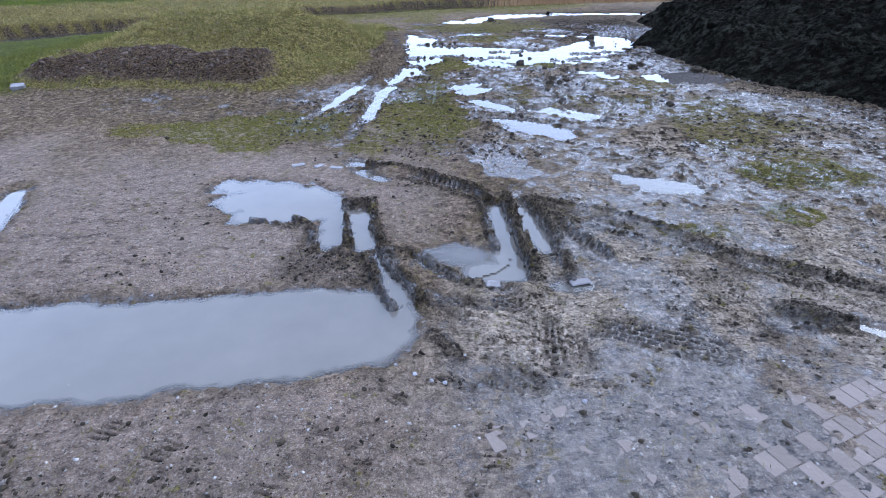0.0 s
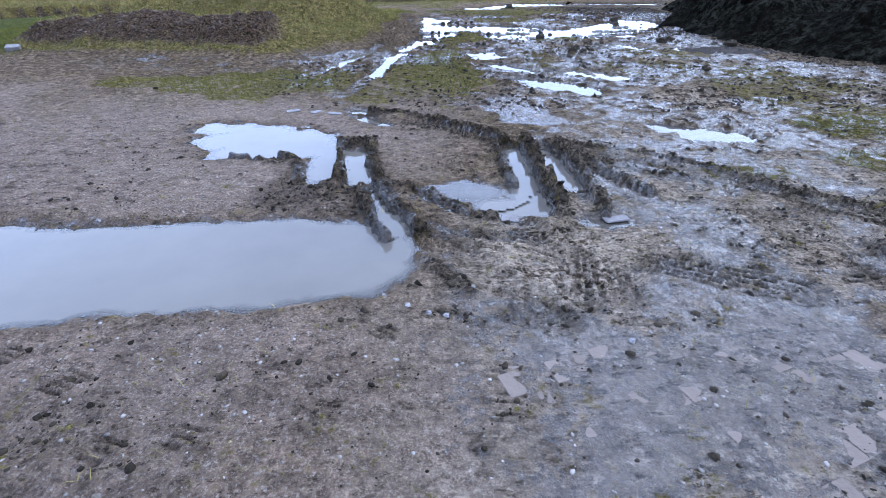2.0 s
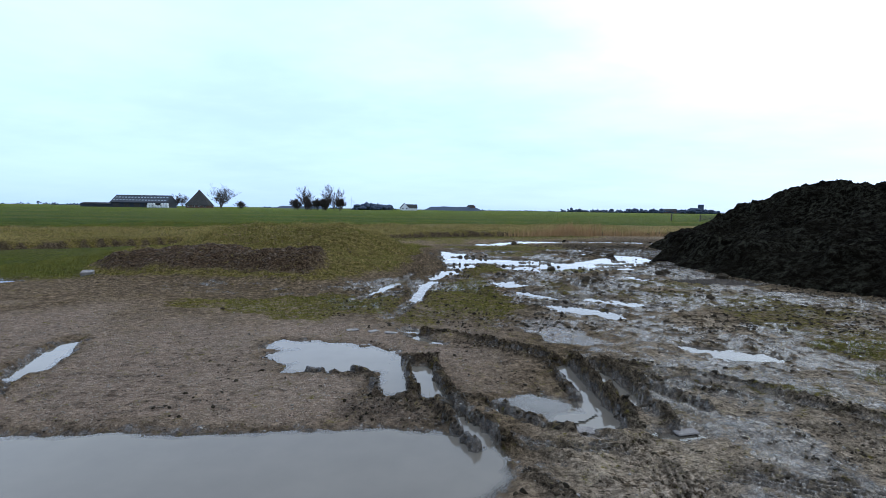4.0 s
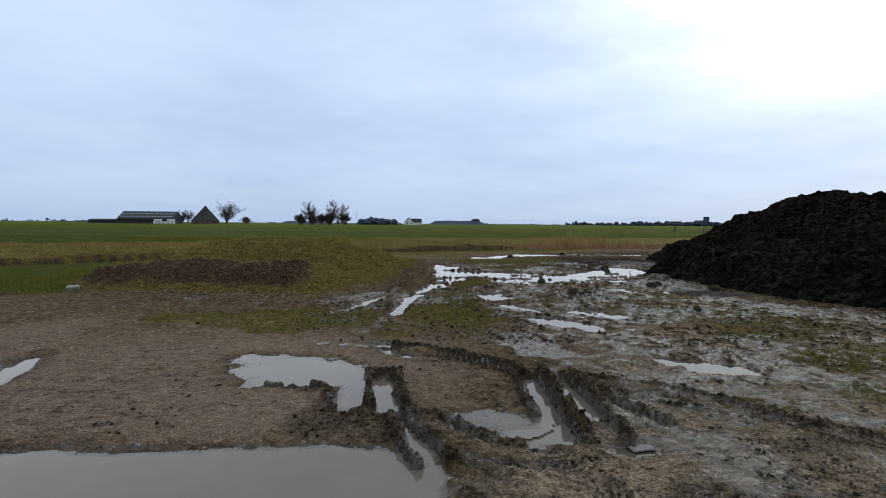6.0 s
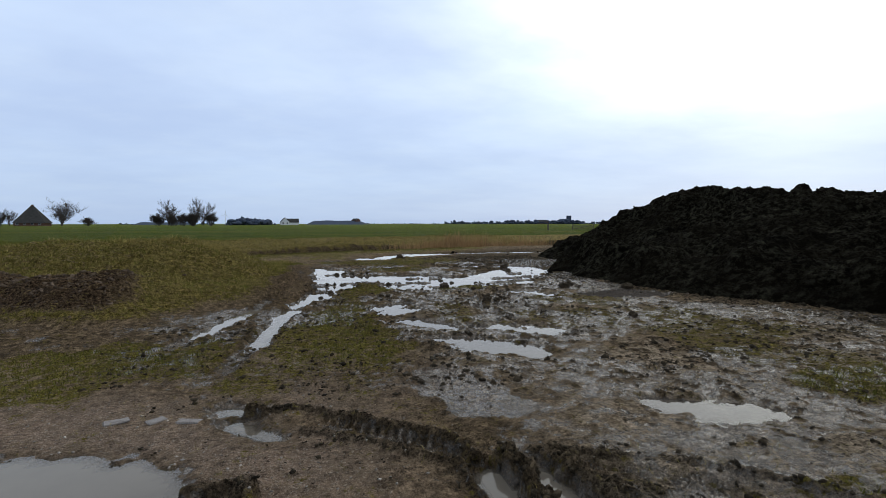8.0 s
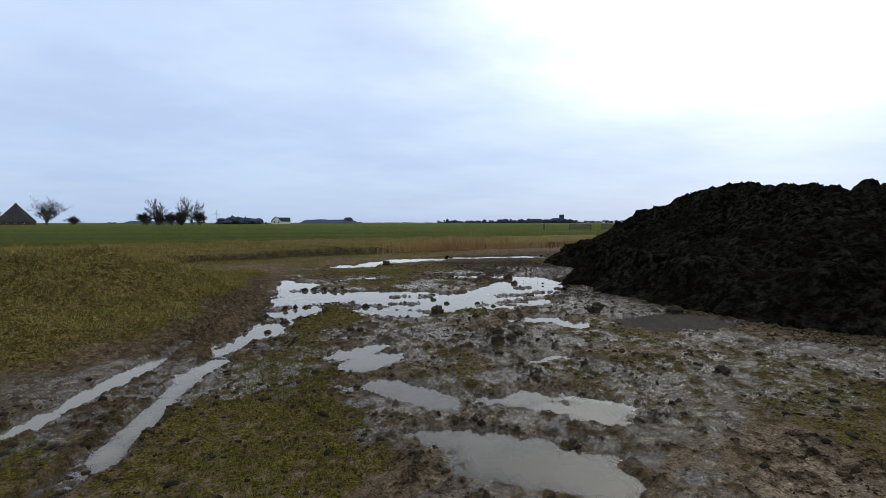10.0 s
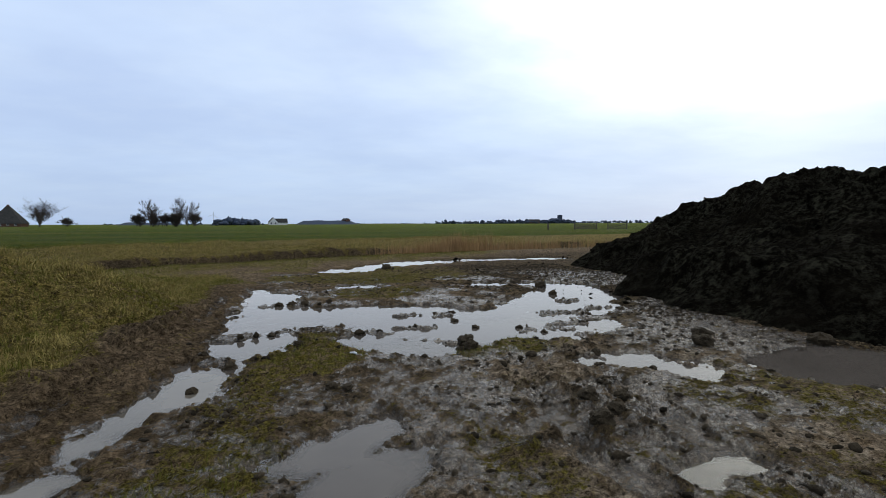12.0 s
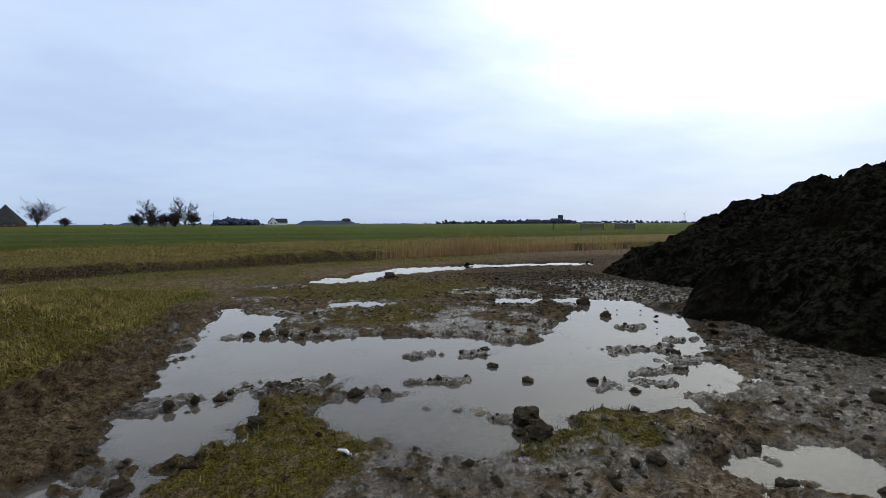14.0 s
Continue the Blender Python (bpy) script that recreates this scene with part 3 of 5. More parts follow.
def land(x, y):
    """Height and cover of the ground at places x, y (flat arrays)."""
    far = smooth(20, 45, np.hypot(x, y - 6))
    fine = 1 - smooth(14, 30, np.hypot(x - 1, y - 5))
    h = 0.030 + 0.016 * fbm(x, y, 1.6, 3, 1) + 0.014 * fbm(x, y, 0.45, 3, 2)
    churn = smooth(-0.2, 0.6, fbm(x, y, 2.6, 3, 3)) * smooth(3.0, 6.0, y + 0.6 * x)
    lumps = fbm(x, y, 0.11, 3, 5, 0.6)
    crumb = np.maximum(fbm(x, y, 0.055, 2, 8, 0.6), 0)
    rumple = smooth(4.5, 7.0, y + 0.5 * x) * (1 - smooth(17, 22, y)) * (1 - 0.8 * smooth(0.0, -0.6, x) * smooth(9.0, 10.5, y))
    h += fine * rumple * (0.017 * np.maximum(fbm(x, y, 0.085, 3, 4, 0.65), -0.3) + 0.009 * np.maximum(fbm(x, y, 0.2, 3, 19, 0.6), -0.1))
    h += fine * (0.009 * lumps + 0.016 * churn * crumb + 0.004 * crumb + 0.013 * churn * np.maximum(fbm(x, y, 0.16, 3, 7, 0.6), -0.2))
    swirl = np.sin((0.8 * x + 1.0 * y) / 0.045 + 9 * fbm(x, y, 2.2, 2, 9)) * smooth(0.1, 0.6, fbm(x, y, 1.4, 3, 10))
    dent = np.minimum(fbm(x, y, 0.22, 3, 6, 0.6) + 0.35, 0)
    h += fine * (0.004 * swirl + 0.018 * dent)
    cover = {k: np.zeros(x.shape) for k in ("grass", "straw", "rubble", "dark", "wet", "field", "earth", "silt")}
    # rubble-strewn yard in front, mud behind
    cover["rubble"] = smooth(0.9, -0.6, x + 0.35 * fbm(x, y, 1.2, 3, 11) - 0.12 * (y - 3)) * smooth(7.2, 5.4, y + 0.8 * fbm(x, y, 1.0, 3, 12))
    cover["rubble"] = np.maximum(cover["rubble"], smooth(2.6, 1.7, y + 0.25 * fbm(x, y, 0.7, 3, 13) - 0.12 * x) * 0.75)
    cover["silt"] = smooth(0.9 - 0.9 * smooth(4.2, 3.0, y), 1.9 - 0.9 * smooth(4.2, 3.0, y), x + 0.4 * fbm(x, y, 1.1, 3, 14)) * smooth(15.0, 12.5, y + fbm(x, y, 1.3, 3, 15)) * smooth(-0.9 + 0.3 * smooth(5, 7, y), -0.2 + 0.4 * smooth(5, 7, y), fbm(x, y, 0.8, 4, 16, 0.6))
    cover["dark"] = 0.30 * churn * smooth(0.0, 0.5, fbm(x, y, 0.35, 4, 18)) * smooth(5, 7, y)
    cover["silt"] *= 1 - 0.1 * smooth(5.5, 7.5, y)
    cover["silt"] *= 1 - 0.15 * smooth(2.8, 3.8, x) * smooth(5.5, 7.0, y) * smooth(9.2, 8.2, y)
    # dark lumps stand out of the pale silt, short dark crumbs lie over the trodden yard
    knobs = fbm(x, y, 0.085, 3, 4, 0.65)
    cover["silt"] *= smooth(0.45, 0.0, knobs * rumple)
    cover["dark"] = np.maximum(cover["dark"], 0.65 * rumple * fine * smooth(0.34, 0.52, knobs + 0.35 * fbm(x, y, 0.9, 3, 81)))
    flecks = fbm(0.55 * x, y, 0.05, 3, 82, 0.6) + 0.22 * fbm(x, y, 0.5, 3, 83)
    near = smooth(6.5, 4.5, y) * smooth(0.48, 0.60, flecks)
    cover["dark"] = np.maximum(cover["dark"], 0.6 * near)
    h += 0.006 * near
    # grass: patches on the yard, strips between the wheel lines, the verge along the ditch
    for cx, cy, rx, ry, a in ((-2.6, 7.0, 1.4, 0.8, 1.0), (4.35, 5.0, 0.95, 0.32, 1.0), (3.7, 4.05, 0.3, 0.2, 0.9), (2.3, 3.75, 0.6, 0.15, 0.5), (0.35, 8.6, 0.55, 2.6, 0.75), (0.75, 11.9, 0.5, 0.7, 0.9), (2.75, 11.55, 0.75, 0.28, 0.9), (3.2, 8.2, 1.1, 1.0, 0.3), (4.8, 7.0, 1.2, 1.3, 0.4), (2.4, 18.5, 3.0, 1.6, 0.6), (-1.2, 7.0, 0.8, 0.9, 0.7), (1.8, 8.9, 0.3, 1.2, 0.35), (6, 19.5, 2.5, 1.2, 0.5), (0.2, 10.8, 0.45, 1.6, 0.7), (2.0, 16.0, 0.9, 0.7, 0.5), (-0.3, 7.4, 0.9, 1.2, 0.55), (4.4, 9.6, 0.8, 1.0, 0.4)):
        e = np.hypot((x - cx) / rx, (y - cy) / ry) + 0.55 * fbm(x, y, 0.7, 4, 21)
        cover["grass"] = np.maximum(cover["grass"], a * smooth(1.15, 0.6, e))
    d, side, way = along(x, y, DITCH)
    cross = -d * side  # positive beyond the ditch
    cross = cross + 0.25 * fbm(x, y, 2.2, 3, 24) + 0.1 * fbm(x, y, 0.5, 2, 25)
    verge = smooth(-7.0, -4.2, cross + 1.2 * fbm(x, y, 2.0, 3, 26)) * smooth(7.0, 4.0, x - 0.1 * y)
    verge = np.maximum(verge, 0.9 * smooth(-6.3, -4.6, cross + 0.7 * fbm(x, y, 1.6, 3, 23)) * smooth(9.0, 6.0, x))
    cover["grass"] = np.maximum(cover["grass"], 0.62 * smooth(17.0, 18.0, y) * smooth(-0.25, 0.35, fbm(x, y, 1.3, 4, 22)) * smooth(9, 7, x))
    cover["grass"] = np.maximum(cover["grass"], np.maximum(verge, smooth(-3.0, -1.6, cross + 0.5 * fbm(x, y, 1.2, 3, 27))) * 0.95)
    cover["grass"] = np.maximum(cover["grass"], smooth(-5.5, -8.0, x + 0.9 * fbm(x, y, 1.5, 3, 28)) * smooth(8.5, 10.5, y - 0.4 * (x + 8)))
    # a darker, trodden corner in front
    cover["dark"] = np.maximum(cover["dark"], 0.55 * smooth(2.0, 1.2, y + 0.35 * fbm(x, y, 0.8, 4, 88)) * smooth(0.2, -1.2, x + 0.5 * fbm(x, y, 0.6, 4, 89)))
    # ruts
    for path, width, deep, lip, pitch, tread in RUTS:
        xs, ys = [p[0] for p in path], [p[1] for p in path]
        m = (x > min(xs) - 0.6) & (x < max(xs) + 0.6) & (y > min(ys) - 0.6) & (y < max(ys) + 0.6)
        if not m.any():
            continue
        px, py = x[m], y[m]
        d, side, way = along(px, py, path)
        d = d + 0.02 * fbm(px, py, 0.18, 3, 31)
        wob = 0.75 + 0.35 * fbm(px, py, 0.5, 3, 32)
        half = width / 2
        inside = smooth(half + 0.035, half - 0.03, d)
        rim = np.exp(-(((d - half - 0.035) / 0.036) ** 2)) * (0.75 + 0.35 * fbm(px, py, 0.16, 3, 33) + 0.2 * fbm(px, py, 0.05, 2, 30))
        ends = smooth(0.0, 0.25, way + 0.1 * fbm(px, py, 0.3, 2, 34))
        if lip > 0.025:
            lug = np.sin(2 * np.pi * (way + 0.55 * d) / pitch + np.where(side > 0, 0, np.pi))
            blocks = np.clip(lug * 2.2, -1, 1) * smooth(0.0, 0.02, d)
        else:  # prints of a block tread: rows of small pits
            v = d * side / 0.048 + 0.5
            u = way / pitch + 0.5 * (np.floor(v) % 2)
            pit = smooth(0.34, 0.43, np.abs(u - np.floor(u) - 0.5)) + smooth(0.24, 0.38, np.abs(v - np.floor(v) - 0.5))
            blocks = 2.0 * np.clip(pit, 0, 1) - 1.0
            # the pits are coloured dark too: shade of the tread painted into the mud
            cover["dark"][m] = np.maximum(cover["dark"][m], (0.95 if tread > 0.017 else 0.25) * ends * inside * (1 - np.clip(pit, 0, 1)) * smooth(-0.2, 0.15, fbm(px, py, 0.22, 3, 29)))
        h[m] = h[m] * (1 - (0.6 if lip > 0.025 else 0.6) * inside) + (0.0 if lip > 0.025 else 0.018) * inside + ends * (-deep * inside * wob + 0.75 * lip * rim + tread * (0.8 if lip > 0.025 else 0.7 * smooth(-0.5, 0.2, fbm(px, py, 0.3, 3, 28))) * inside * blocks)
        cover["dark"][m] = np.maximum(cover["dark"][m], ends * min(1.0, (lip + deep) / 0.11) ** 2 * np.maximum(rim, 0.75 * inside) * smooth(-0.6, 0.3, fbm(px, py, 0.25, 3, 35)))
        cover["wet"][m] = np.maximum(cover["wet"][m], (0.5 if lip > 0.025 else 0.0) * ends * inside)
        cover["grass"][m] *= 1 - 0.8 * np.maximum(inside, np.clip(rim, 0, 1))
        cover["rubble"][m] *= 1 - (0.7 if lip > 0.025 else 0.1) * np.clip(inside + rim, 0, 1)
    # squeezed-up walls of mud between the wheel lines
    ridge = np.zeros(x.shape)
    for path, half, tall in WALLS:
        xs, ys = [p[0] for p in path], [p[1] for p in path]
        m = (x > min(xs) - 0.4) & (x < max(xs) + 0.4) & (y > min(ys) - 0.4) & (y < max(ys) + 0.4)
        if not m.any():
            continue
        d, _, way = along(x[m], y[m], path)
        d = d + 0.025 * fbm(x[m], y[m], 0.12, 3, 45)
        w = smooth(half + 0.03, half - 0.015, d) * np.clip(0.70 + 0.45 * fbm(x[m], y[m], 0.12, 3, 46) + 0.35 * fbm(x[m], y[m], 0.045, 2, 44), 0, 1.4)
        h[m] = np.maximum(h[m], h[m] * (1 - w) + (0.03 + tall) * w)
        ridge[m] = np.maximum(ridge[m], w)
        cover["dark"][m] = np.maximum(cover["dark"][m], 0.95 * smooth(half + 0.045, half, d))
    # short lug prints, each row of bars pressed by a tyre
    for cx, cy, turn, count, long, gap in PRINTS:
        m = (np.abs(x - cx) < 0.3) & (np.abs(y - cy) < 0.3)
        if not m.any():
            continue
        ca, sa = math.cos(math.radians(turn)), math.sin(math.radians(turn))
        u, w = (x[m] - cx) * ca + (y[m] - cy) * sa, -(x[m] - cx) * sa + (y[m] - cy) * ca
        w = w + 0.008 * fbm(x[m], y[m], 0.08, 2, 47)
        k = np.clip(np.round(u / gap + (count - 1) / 2), 0, count - 1) - (count - 1) / 2
        bar = smooth(0.010, 0.004, np.abs(u - k * gap)) * smooth(long / 2 + 0.012, long / 2 - 0.006, np.abs(w + 0.012 * k))
        h[m] -= 0.014 * bar
        # shadow inside each pressed bar, laid into the colour as dark mud
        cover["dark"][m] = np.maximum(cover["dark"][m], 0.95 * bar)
    # the churned patch between the two puddles
    m = (np.abs(x + 0.5) < 1.2) & (np.abs(y - 3.35) < 0.9)
    c = smooth(1.0, 0.3, np.hypot((x[m] + 0.6) / 0.75, (y[m] - 3.35) / 0.5) + 0.3 * fbm(x[m], y[m], 0.3, 3, 36))
    h[m] += 0.05 * c * np.maximum(fbm(x[m], y[m], 0.14, 3, 37, 0.6), -0.3)
    cover["dark"][m] = np.maximum(cover["dark"][m], 0.7 * c)
    # clods in a line beside the deep wheel lines further on
    m = (x > 1.2) & (x < 4.2) & (y > 6.0) & (y < 12.5)
    d, side, way = along(x[m], y[m], [(2.35, 9.2), (2.9, 10.2), (3.6, 11.6)])
    c = smooth(0.6, 0.1, d + 0.3 * fbm(x[m], y[m], 0.5, 3, 38))
    knob = smooth(0.15, 0.5, fbm(x[m], y[m], 0.15, 3, 39, 0.6))
    h[m] += 0.035 * c * knob
    cover["dark"][m] = np.maximum(cover["dark"][m] * (1 - c), 0.9 * c * knob)
    # brick paving under a thin film of mud
    m = (x > -1.5) & (x < 5.0) & (y > -2.0) & (y < 2.5)
    pave = smooth(1.95, 1.7, y[m] - 0.06 * x[m] + 0.08 * fbm(x[m], y[m], 0.5, 3, 85)) * smooth(-0.4, 0.3, x[m])
    shown = 0.85 * smooth(1.6, 2.5, x[m] + 0.35 * (1.5 - y[m]) + 0.5 * fbm(x[m], y[m], 0.5, 3, 86))
    film = 0.0268 - 0.0030 * shown + 0.0010 * fbm(x[m], y[m], 0.3, 3, 87) + 0.0008 * fbm(x[m], y[m], 0.05, 2, 91)
    h[m] = h[m] * (1 - pave) + (film + 0.15 * (h[m] - 0.03)) * pave
    # the grassy hump with a bare pile of earth and rubble in front
    rough = 0.45 * fbm(x, y, 2.0, 4, 71)
    hump = 0.90 * smooth(3.5, 0.2, capsule(x, y, (-6.2, 14.0, -3.7, 14.0, 0.0)) + rough)
    hump = np.maximum(hump, 0.20 * smooth(2.6, 0.9, capsule(x, y, (-3.6, 17.4, -2.6, 12.0, 0.0)) + 0.5 * rough))
    pile = 0.53 * smooth(1.8, 0.15, capsule(x, y, (-7.0, 11.0, -3.3, 10.5, 0.0)) + 0.35 * rough)
    both = np.maximum(hump, pile) + 0.12 * np.minimum(hump, pile)
    on = smooth(0.03, 0.16, both)
    bare = smooth(0.10, 0.25, pile) * smooth(0.15, -0.2, y - 11.35 - 0.10 * (x + 5) + 0.75 * fbm(x, y, 0.9, 4, 72, 0.6)) * smooth(-2.6, -3.2, x + 0.3 * fbm(x, y, 0.6, 3, 75))
    h = h * (1 - 0.4 * on) + both + bare * (0.10 * fbm(x, y, 0.9, 4, 73, 0.6) + 0.05 * fbm(x, y, 0.25, 3, 70, 0.6)) + (on - bare * on) * (0.085 * fbm(x, y, 0.55, 3, 74) + 0.03 * fbm(x, y, 0.2, 2, 84))
    cover["grass"] = np.maximum(cover["grass"] * (1 - on), on * 0.85)
    lawn = smooth(-1.0, -1.5, x + 0.25 * fbm(x, y, 0.6, 3, 79)) * smooth(10.2, 11.6, y) * smooth(20.6, 19.2, y) * smooth(-9, -7, x)
    on = np.maximum(on, lawn)
    cover["grass"] = np.maximum(cover["grass"], 0.85 * lawn)
    cover["straw"] = on * smooth(-0.9, 0.0, fbm(x, y, 1.3, 3, 76)) * 0.9
    skirt = smooth(0.0, 0.5, x + 1.65 - 0.45 * smooth(11.5, 14.5, y) + 0.3 * fbm(x, y, 0.7, 3, 77)) * smooth(9.3, 10.3, y) * smooth(18.5, 17.0, y)
    for k in ("grass", "straw"):
        cover[k] *= (1 - bare) * (1 - skirt * smooth(0.6, -0.3, x))
    cover["earth"] = np.maximum(bare, 0.30 * skirt * smooth(0.1, -0.35, x))
    cover["rubble"] *= 1 - on
    # the bank beside the long puddle, marked by a wide tyre
    bank = skirt * smooth(-0.25, -1.1, x + 0.06 * fbm(x, y, 0.4, 3, 78)) * smooth(10.5, 12.5, y)
    tread_way = np.clip(2.0 * np.sin(2 * np.pi * (y * 1.0 + 0.9 * x) / 0.30), -1, 1) * np.exp(-(((x + 0.92) / 0.26) ** 2)) * smooth(11.0, 12.5, y) * smooth(17.5, 16.5, y)
    h += 0.10 * bank + 0.034 * tread_way
    # the big earth heap's foot darkens the ground around it
    d, _, _ = along(x, y, HEAP)
    foot = smooth(10.2, 7.0, d + 0.7 * fbm(x, y, 1.0, 4, 80))
    cover["dark"] = np.maximum(cover["dark"], 0.85 * foot)
    cover["grass"] *= 1 - foot
    cover["silt"] *= 1 - foot
    # puddles
    for n, (bars, frayed, deep) in enumerate(PUDDLES):
        xs = [v for c in bars for v in (c[0] - c[4], c[0] + c[4], c[2] - c[4], c[2] + c[4])]
        ys = [v for c in bars for v in (c[1] - c[4], c[1] + c[4], c[3] - c[4], c[3] + c[4])]
        m = (x > min(xs) - 0.9) & (x < max(xs) + 0.9) & (y > min(ys) - 0.9) & (y < max(ys) + 0.9)
        if not m.any():
            continue
        r = puddle_reach(x[m], y[m], n)
        sink = smooth(0.10 + 0.5 * frayed, -0.06, r)
        keep = np.clip(h[m] - 0.045, 0, 0.2) * smooth(0.1, 0.4, ridge[m])
        sink = sink * (1 - smooth(0.15, 0.45, ridge[m]))
        bed = -deep + keep * 0.9 + (0.016 if frayed > 0.1 else 0.010) * fbm(x[m], y[m], 0.5, 4, 90, 0.5)
        h[m] = np.minimum(h[m], h[m] * (1 - sink) + bed * sink) if frayed < 0.06 else h[m] * (1 - sink) + bed * sink
        for cx, cy, rx, ry in ISLANDS if n == 9 else ():
            e = np.hypot((x[m] - cx) / rx, (y[m] - cy) / ry) + 0.75 * fbm(x[m], y[m], 0.16, 4, 48, 0.6)
            c = smooth(1.05, 0.55, e)
            h[m] = np.maximum(h[m], h[m] * (1 - c) + (0.016 + 0.024 * fbm(x[m], y[m], 0.07, 3, 49)) * c)
            cover["dark"][m] = np.maximum(cover["dark"][m], 0.85 * c)
        cover["wet"][m] = np.maximum(cover["wet"][m], 0.85 * smooth(0.20, -0.05, r))
        cover["grass"][m] *= 1 - sink
        cover["rubble"][m] *= 1 - 0.6 * smooth(0.3, 0.0, r)
    cover["wet"] = np.maximum(cover["wet"], (0.72 - 0.08 * smooth(5.5, 7.5, y)) * cover["silt"] * smooth(-0.5, 0.3, fbm(x, y, 0.8, 4, 94)))
    # seepage: a wet sheen on the low silt and between the puddles
    seep = smooth(0.15, 0.7, fbm(x, y, 1.8, 4, 92) + 0.35) * smooth(4.2, 6.0, y + 0.9 * x)
    cover["wet"] = np.maximum(cover["wet"], (0.42 + 0.20 * smooth(0.7, 2.0, x) * smooth(6.6, 8.2, y) + 0.25 * smooth(0.1, -0.4, knobs)) * rumple * (1 - on) * (1 - 0.8 * cover["earth"]) * (1 - 0.85 * cover["grass"]) * smooth(-0.6, 0.2, fbm(x, y, 0.9, 3, 98)))
    cover["wet"] = np.maximum(cover["wet"], 0.6 * seep * (1 - smooth(15, 20, y)) * (1 - on) * smooth(0.065, 0.02, h))
    cover["wet"] = np.maximum(cover["wet"], 0.9 * smooth(0.42, 0.2, np.hypot((x - 1.12) / 1.0, (y - 5.38) / 1.3) + 0.30 * fbm(x, y, 0.5, 4, 93, 0.6)))
    # the ditch, its steep far bank, the strip of dead grass and the field beyond
    dip = smooth(-3.8, -0.3, cross)
    h = h * (1 - dip) - 0.34 * dip
    broad = 1.45 + 0.7 * smooth(4, 14, x)
    cut = smooth(-broad * 0.55 - 0.7, -broad * 0.55 + 0.25, cross) * smooth(broad + 0.45, broad + 0.05, cross)
    h = h - 0.42 * cut
    beyond = smooth(broad - 0.05, broad + 0.3, cross)
    rise = 0.06 + 0.13 * fbm(x, y, 1.5, 4, 95) * (1 - far)
    h = np.where(cross > broad * 0.5, h * (1 - beyond) + beyond * (rise + 0.28 * smooth(broad + 0.3, broad + 5.0, cross)), h)
    cover["field"] = smooth(broad + 5.2, broad + 7.0, cross + 0.8 * fbm(x, y, 2.5, 3, 96)) * (cross > 0)
    cover["field"] = np.maximum(cover["field"], 0.75 * smooth(-6.8, -8.6, x + 0.7 * fbm(x, y, 1.5, 3, 99)) * smooth(8.8, 10.4, y - 0.4 * (x + 8)) * (1 - on) * smooth(-0.6, -1.4, cross))
    cover["straw"] = np.maximum(cover["straw"], smooth(broad - 0.1, broad + 0.6, cross) * (1 - cover["field"]) * (0.45 + 0.4 * smooth(-0.3, 0.4, fbm(x, y, 3.0, 3, 97)) + 0.25 * smooth(-4, 8, x)))
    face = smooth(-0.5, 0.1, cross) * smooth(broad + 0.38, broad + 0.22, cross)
    cover["earth"] *= 1 - face
    cover["grass"] *= (1 - cover["earth"]) * (1 - face)
    cover["straw"] *= (1 - cover["earth"]) * (1 - face)
    for k in ("rubble", "silt", "dark"):
        cover[k] *= smooth(-1.0, -2.5, cross)
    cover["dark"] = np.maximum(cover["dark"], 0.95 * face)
    cover["wet"] = np.clip(cover["wet"] * smooth(0.12, 0.04, h), 0, 1) * smooth(0.0, -1.5, cross)
    return h, cover


def spaced(lo, hi, step):
    return list(np.arange(lo, hi, step))


def stretch(start, step, grow, end):
    out, v = [], start
    while abs(v - start) < abs(end - start):
        v += step
        step *= grow
        out.append(v)
    return out


gx = np.array(stretch(-5.0, -0.03, 1.04, -4000)[::-1] + spaced(-5.0, -1.4, 0.022) + spaced(-1.4, -0.4, 0.0145) + spaced(-0.4, 2.1, 0.0095) + spaced(2.1, 3.3, 0.0145) + spaced(3.3, 6.6, 0.022) + stretch(6.6, 0.03, 1.05, 4000))
gy = np.array(stretch(0.6, -0.03, 1.09, -400)[::-1] + spaced(0.6, 1.15, 0.0125) + spaced(1.15, 3.0, 0.0085) + spaced(3.0, 5.0, 0.0125) + spaced(5.0, 6.2, 0.018) + spaced(6.2, 14.5, 0.023) + stretch(14.5, 0.024, 1.0115, 60) + stretch(60, 0.9, 1.07, 4500))
GX, GY = np.meshgrid(gx, gy)


def sheet(name, x, y, z, mask=None):
    """A grid of quads over rows and columns of places."""
    rows, cols = x.shape
    idx = np.arange(rows * cols).reshape(rows, cols)
    quads = np.stack([idx[:-1, :-1], idx[:-1, 1:], idx[1:, 1:], idx[1:, :-1]], -1).reshape(-1, 4)
    verts = np.stack([x.ravel(), y.ravel(), z.ravel()], -1)
    if mask is not None:
        quads = quads[mask.ravel()]
        used = np.unique(quads)
        back = np.zeros(len(verts), np.int64)
        back[used] = np.arange(len(used))
        verts, quads = verts[used], back[quads]
    me = bpy.data.meshes.new(name)
    me.vertices.add(len(verts))
    me.vertices.foreach_set("co", verts.astype(np.float32).ravel())
    me.loops.add(len(quads) * 4)
    me.loops.foreach_set("vertex_index", quads.astype(np.int32).ravel())
    me.polygons.add(len(quads))
    me.polygons.foreach_set("loop_start", np.arange(0, len(quads) * 4, 4, dtype=np.int32))
    me.polygons.foreach_set("use_smooth", np.ones(len(quads), bool))
    me.update(calc_edges=True)
    me.validate()
    return me


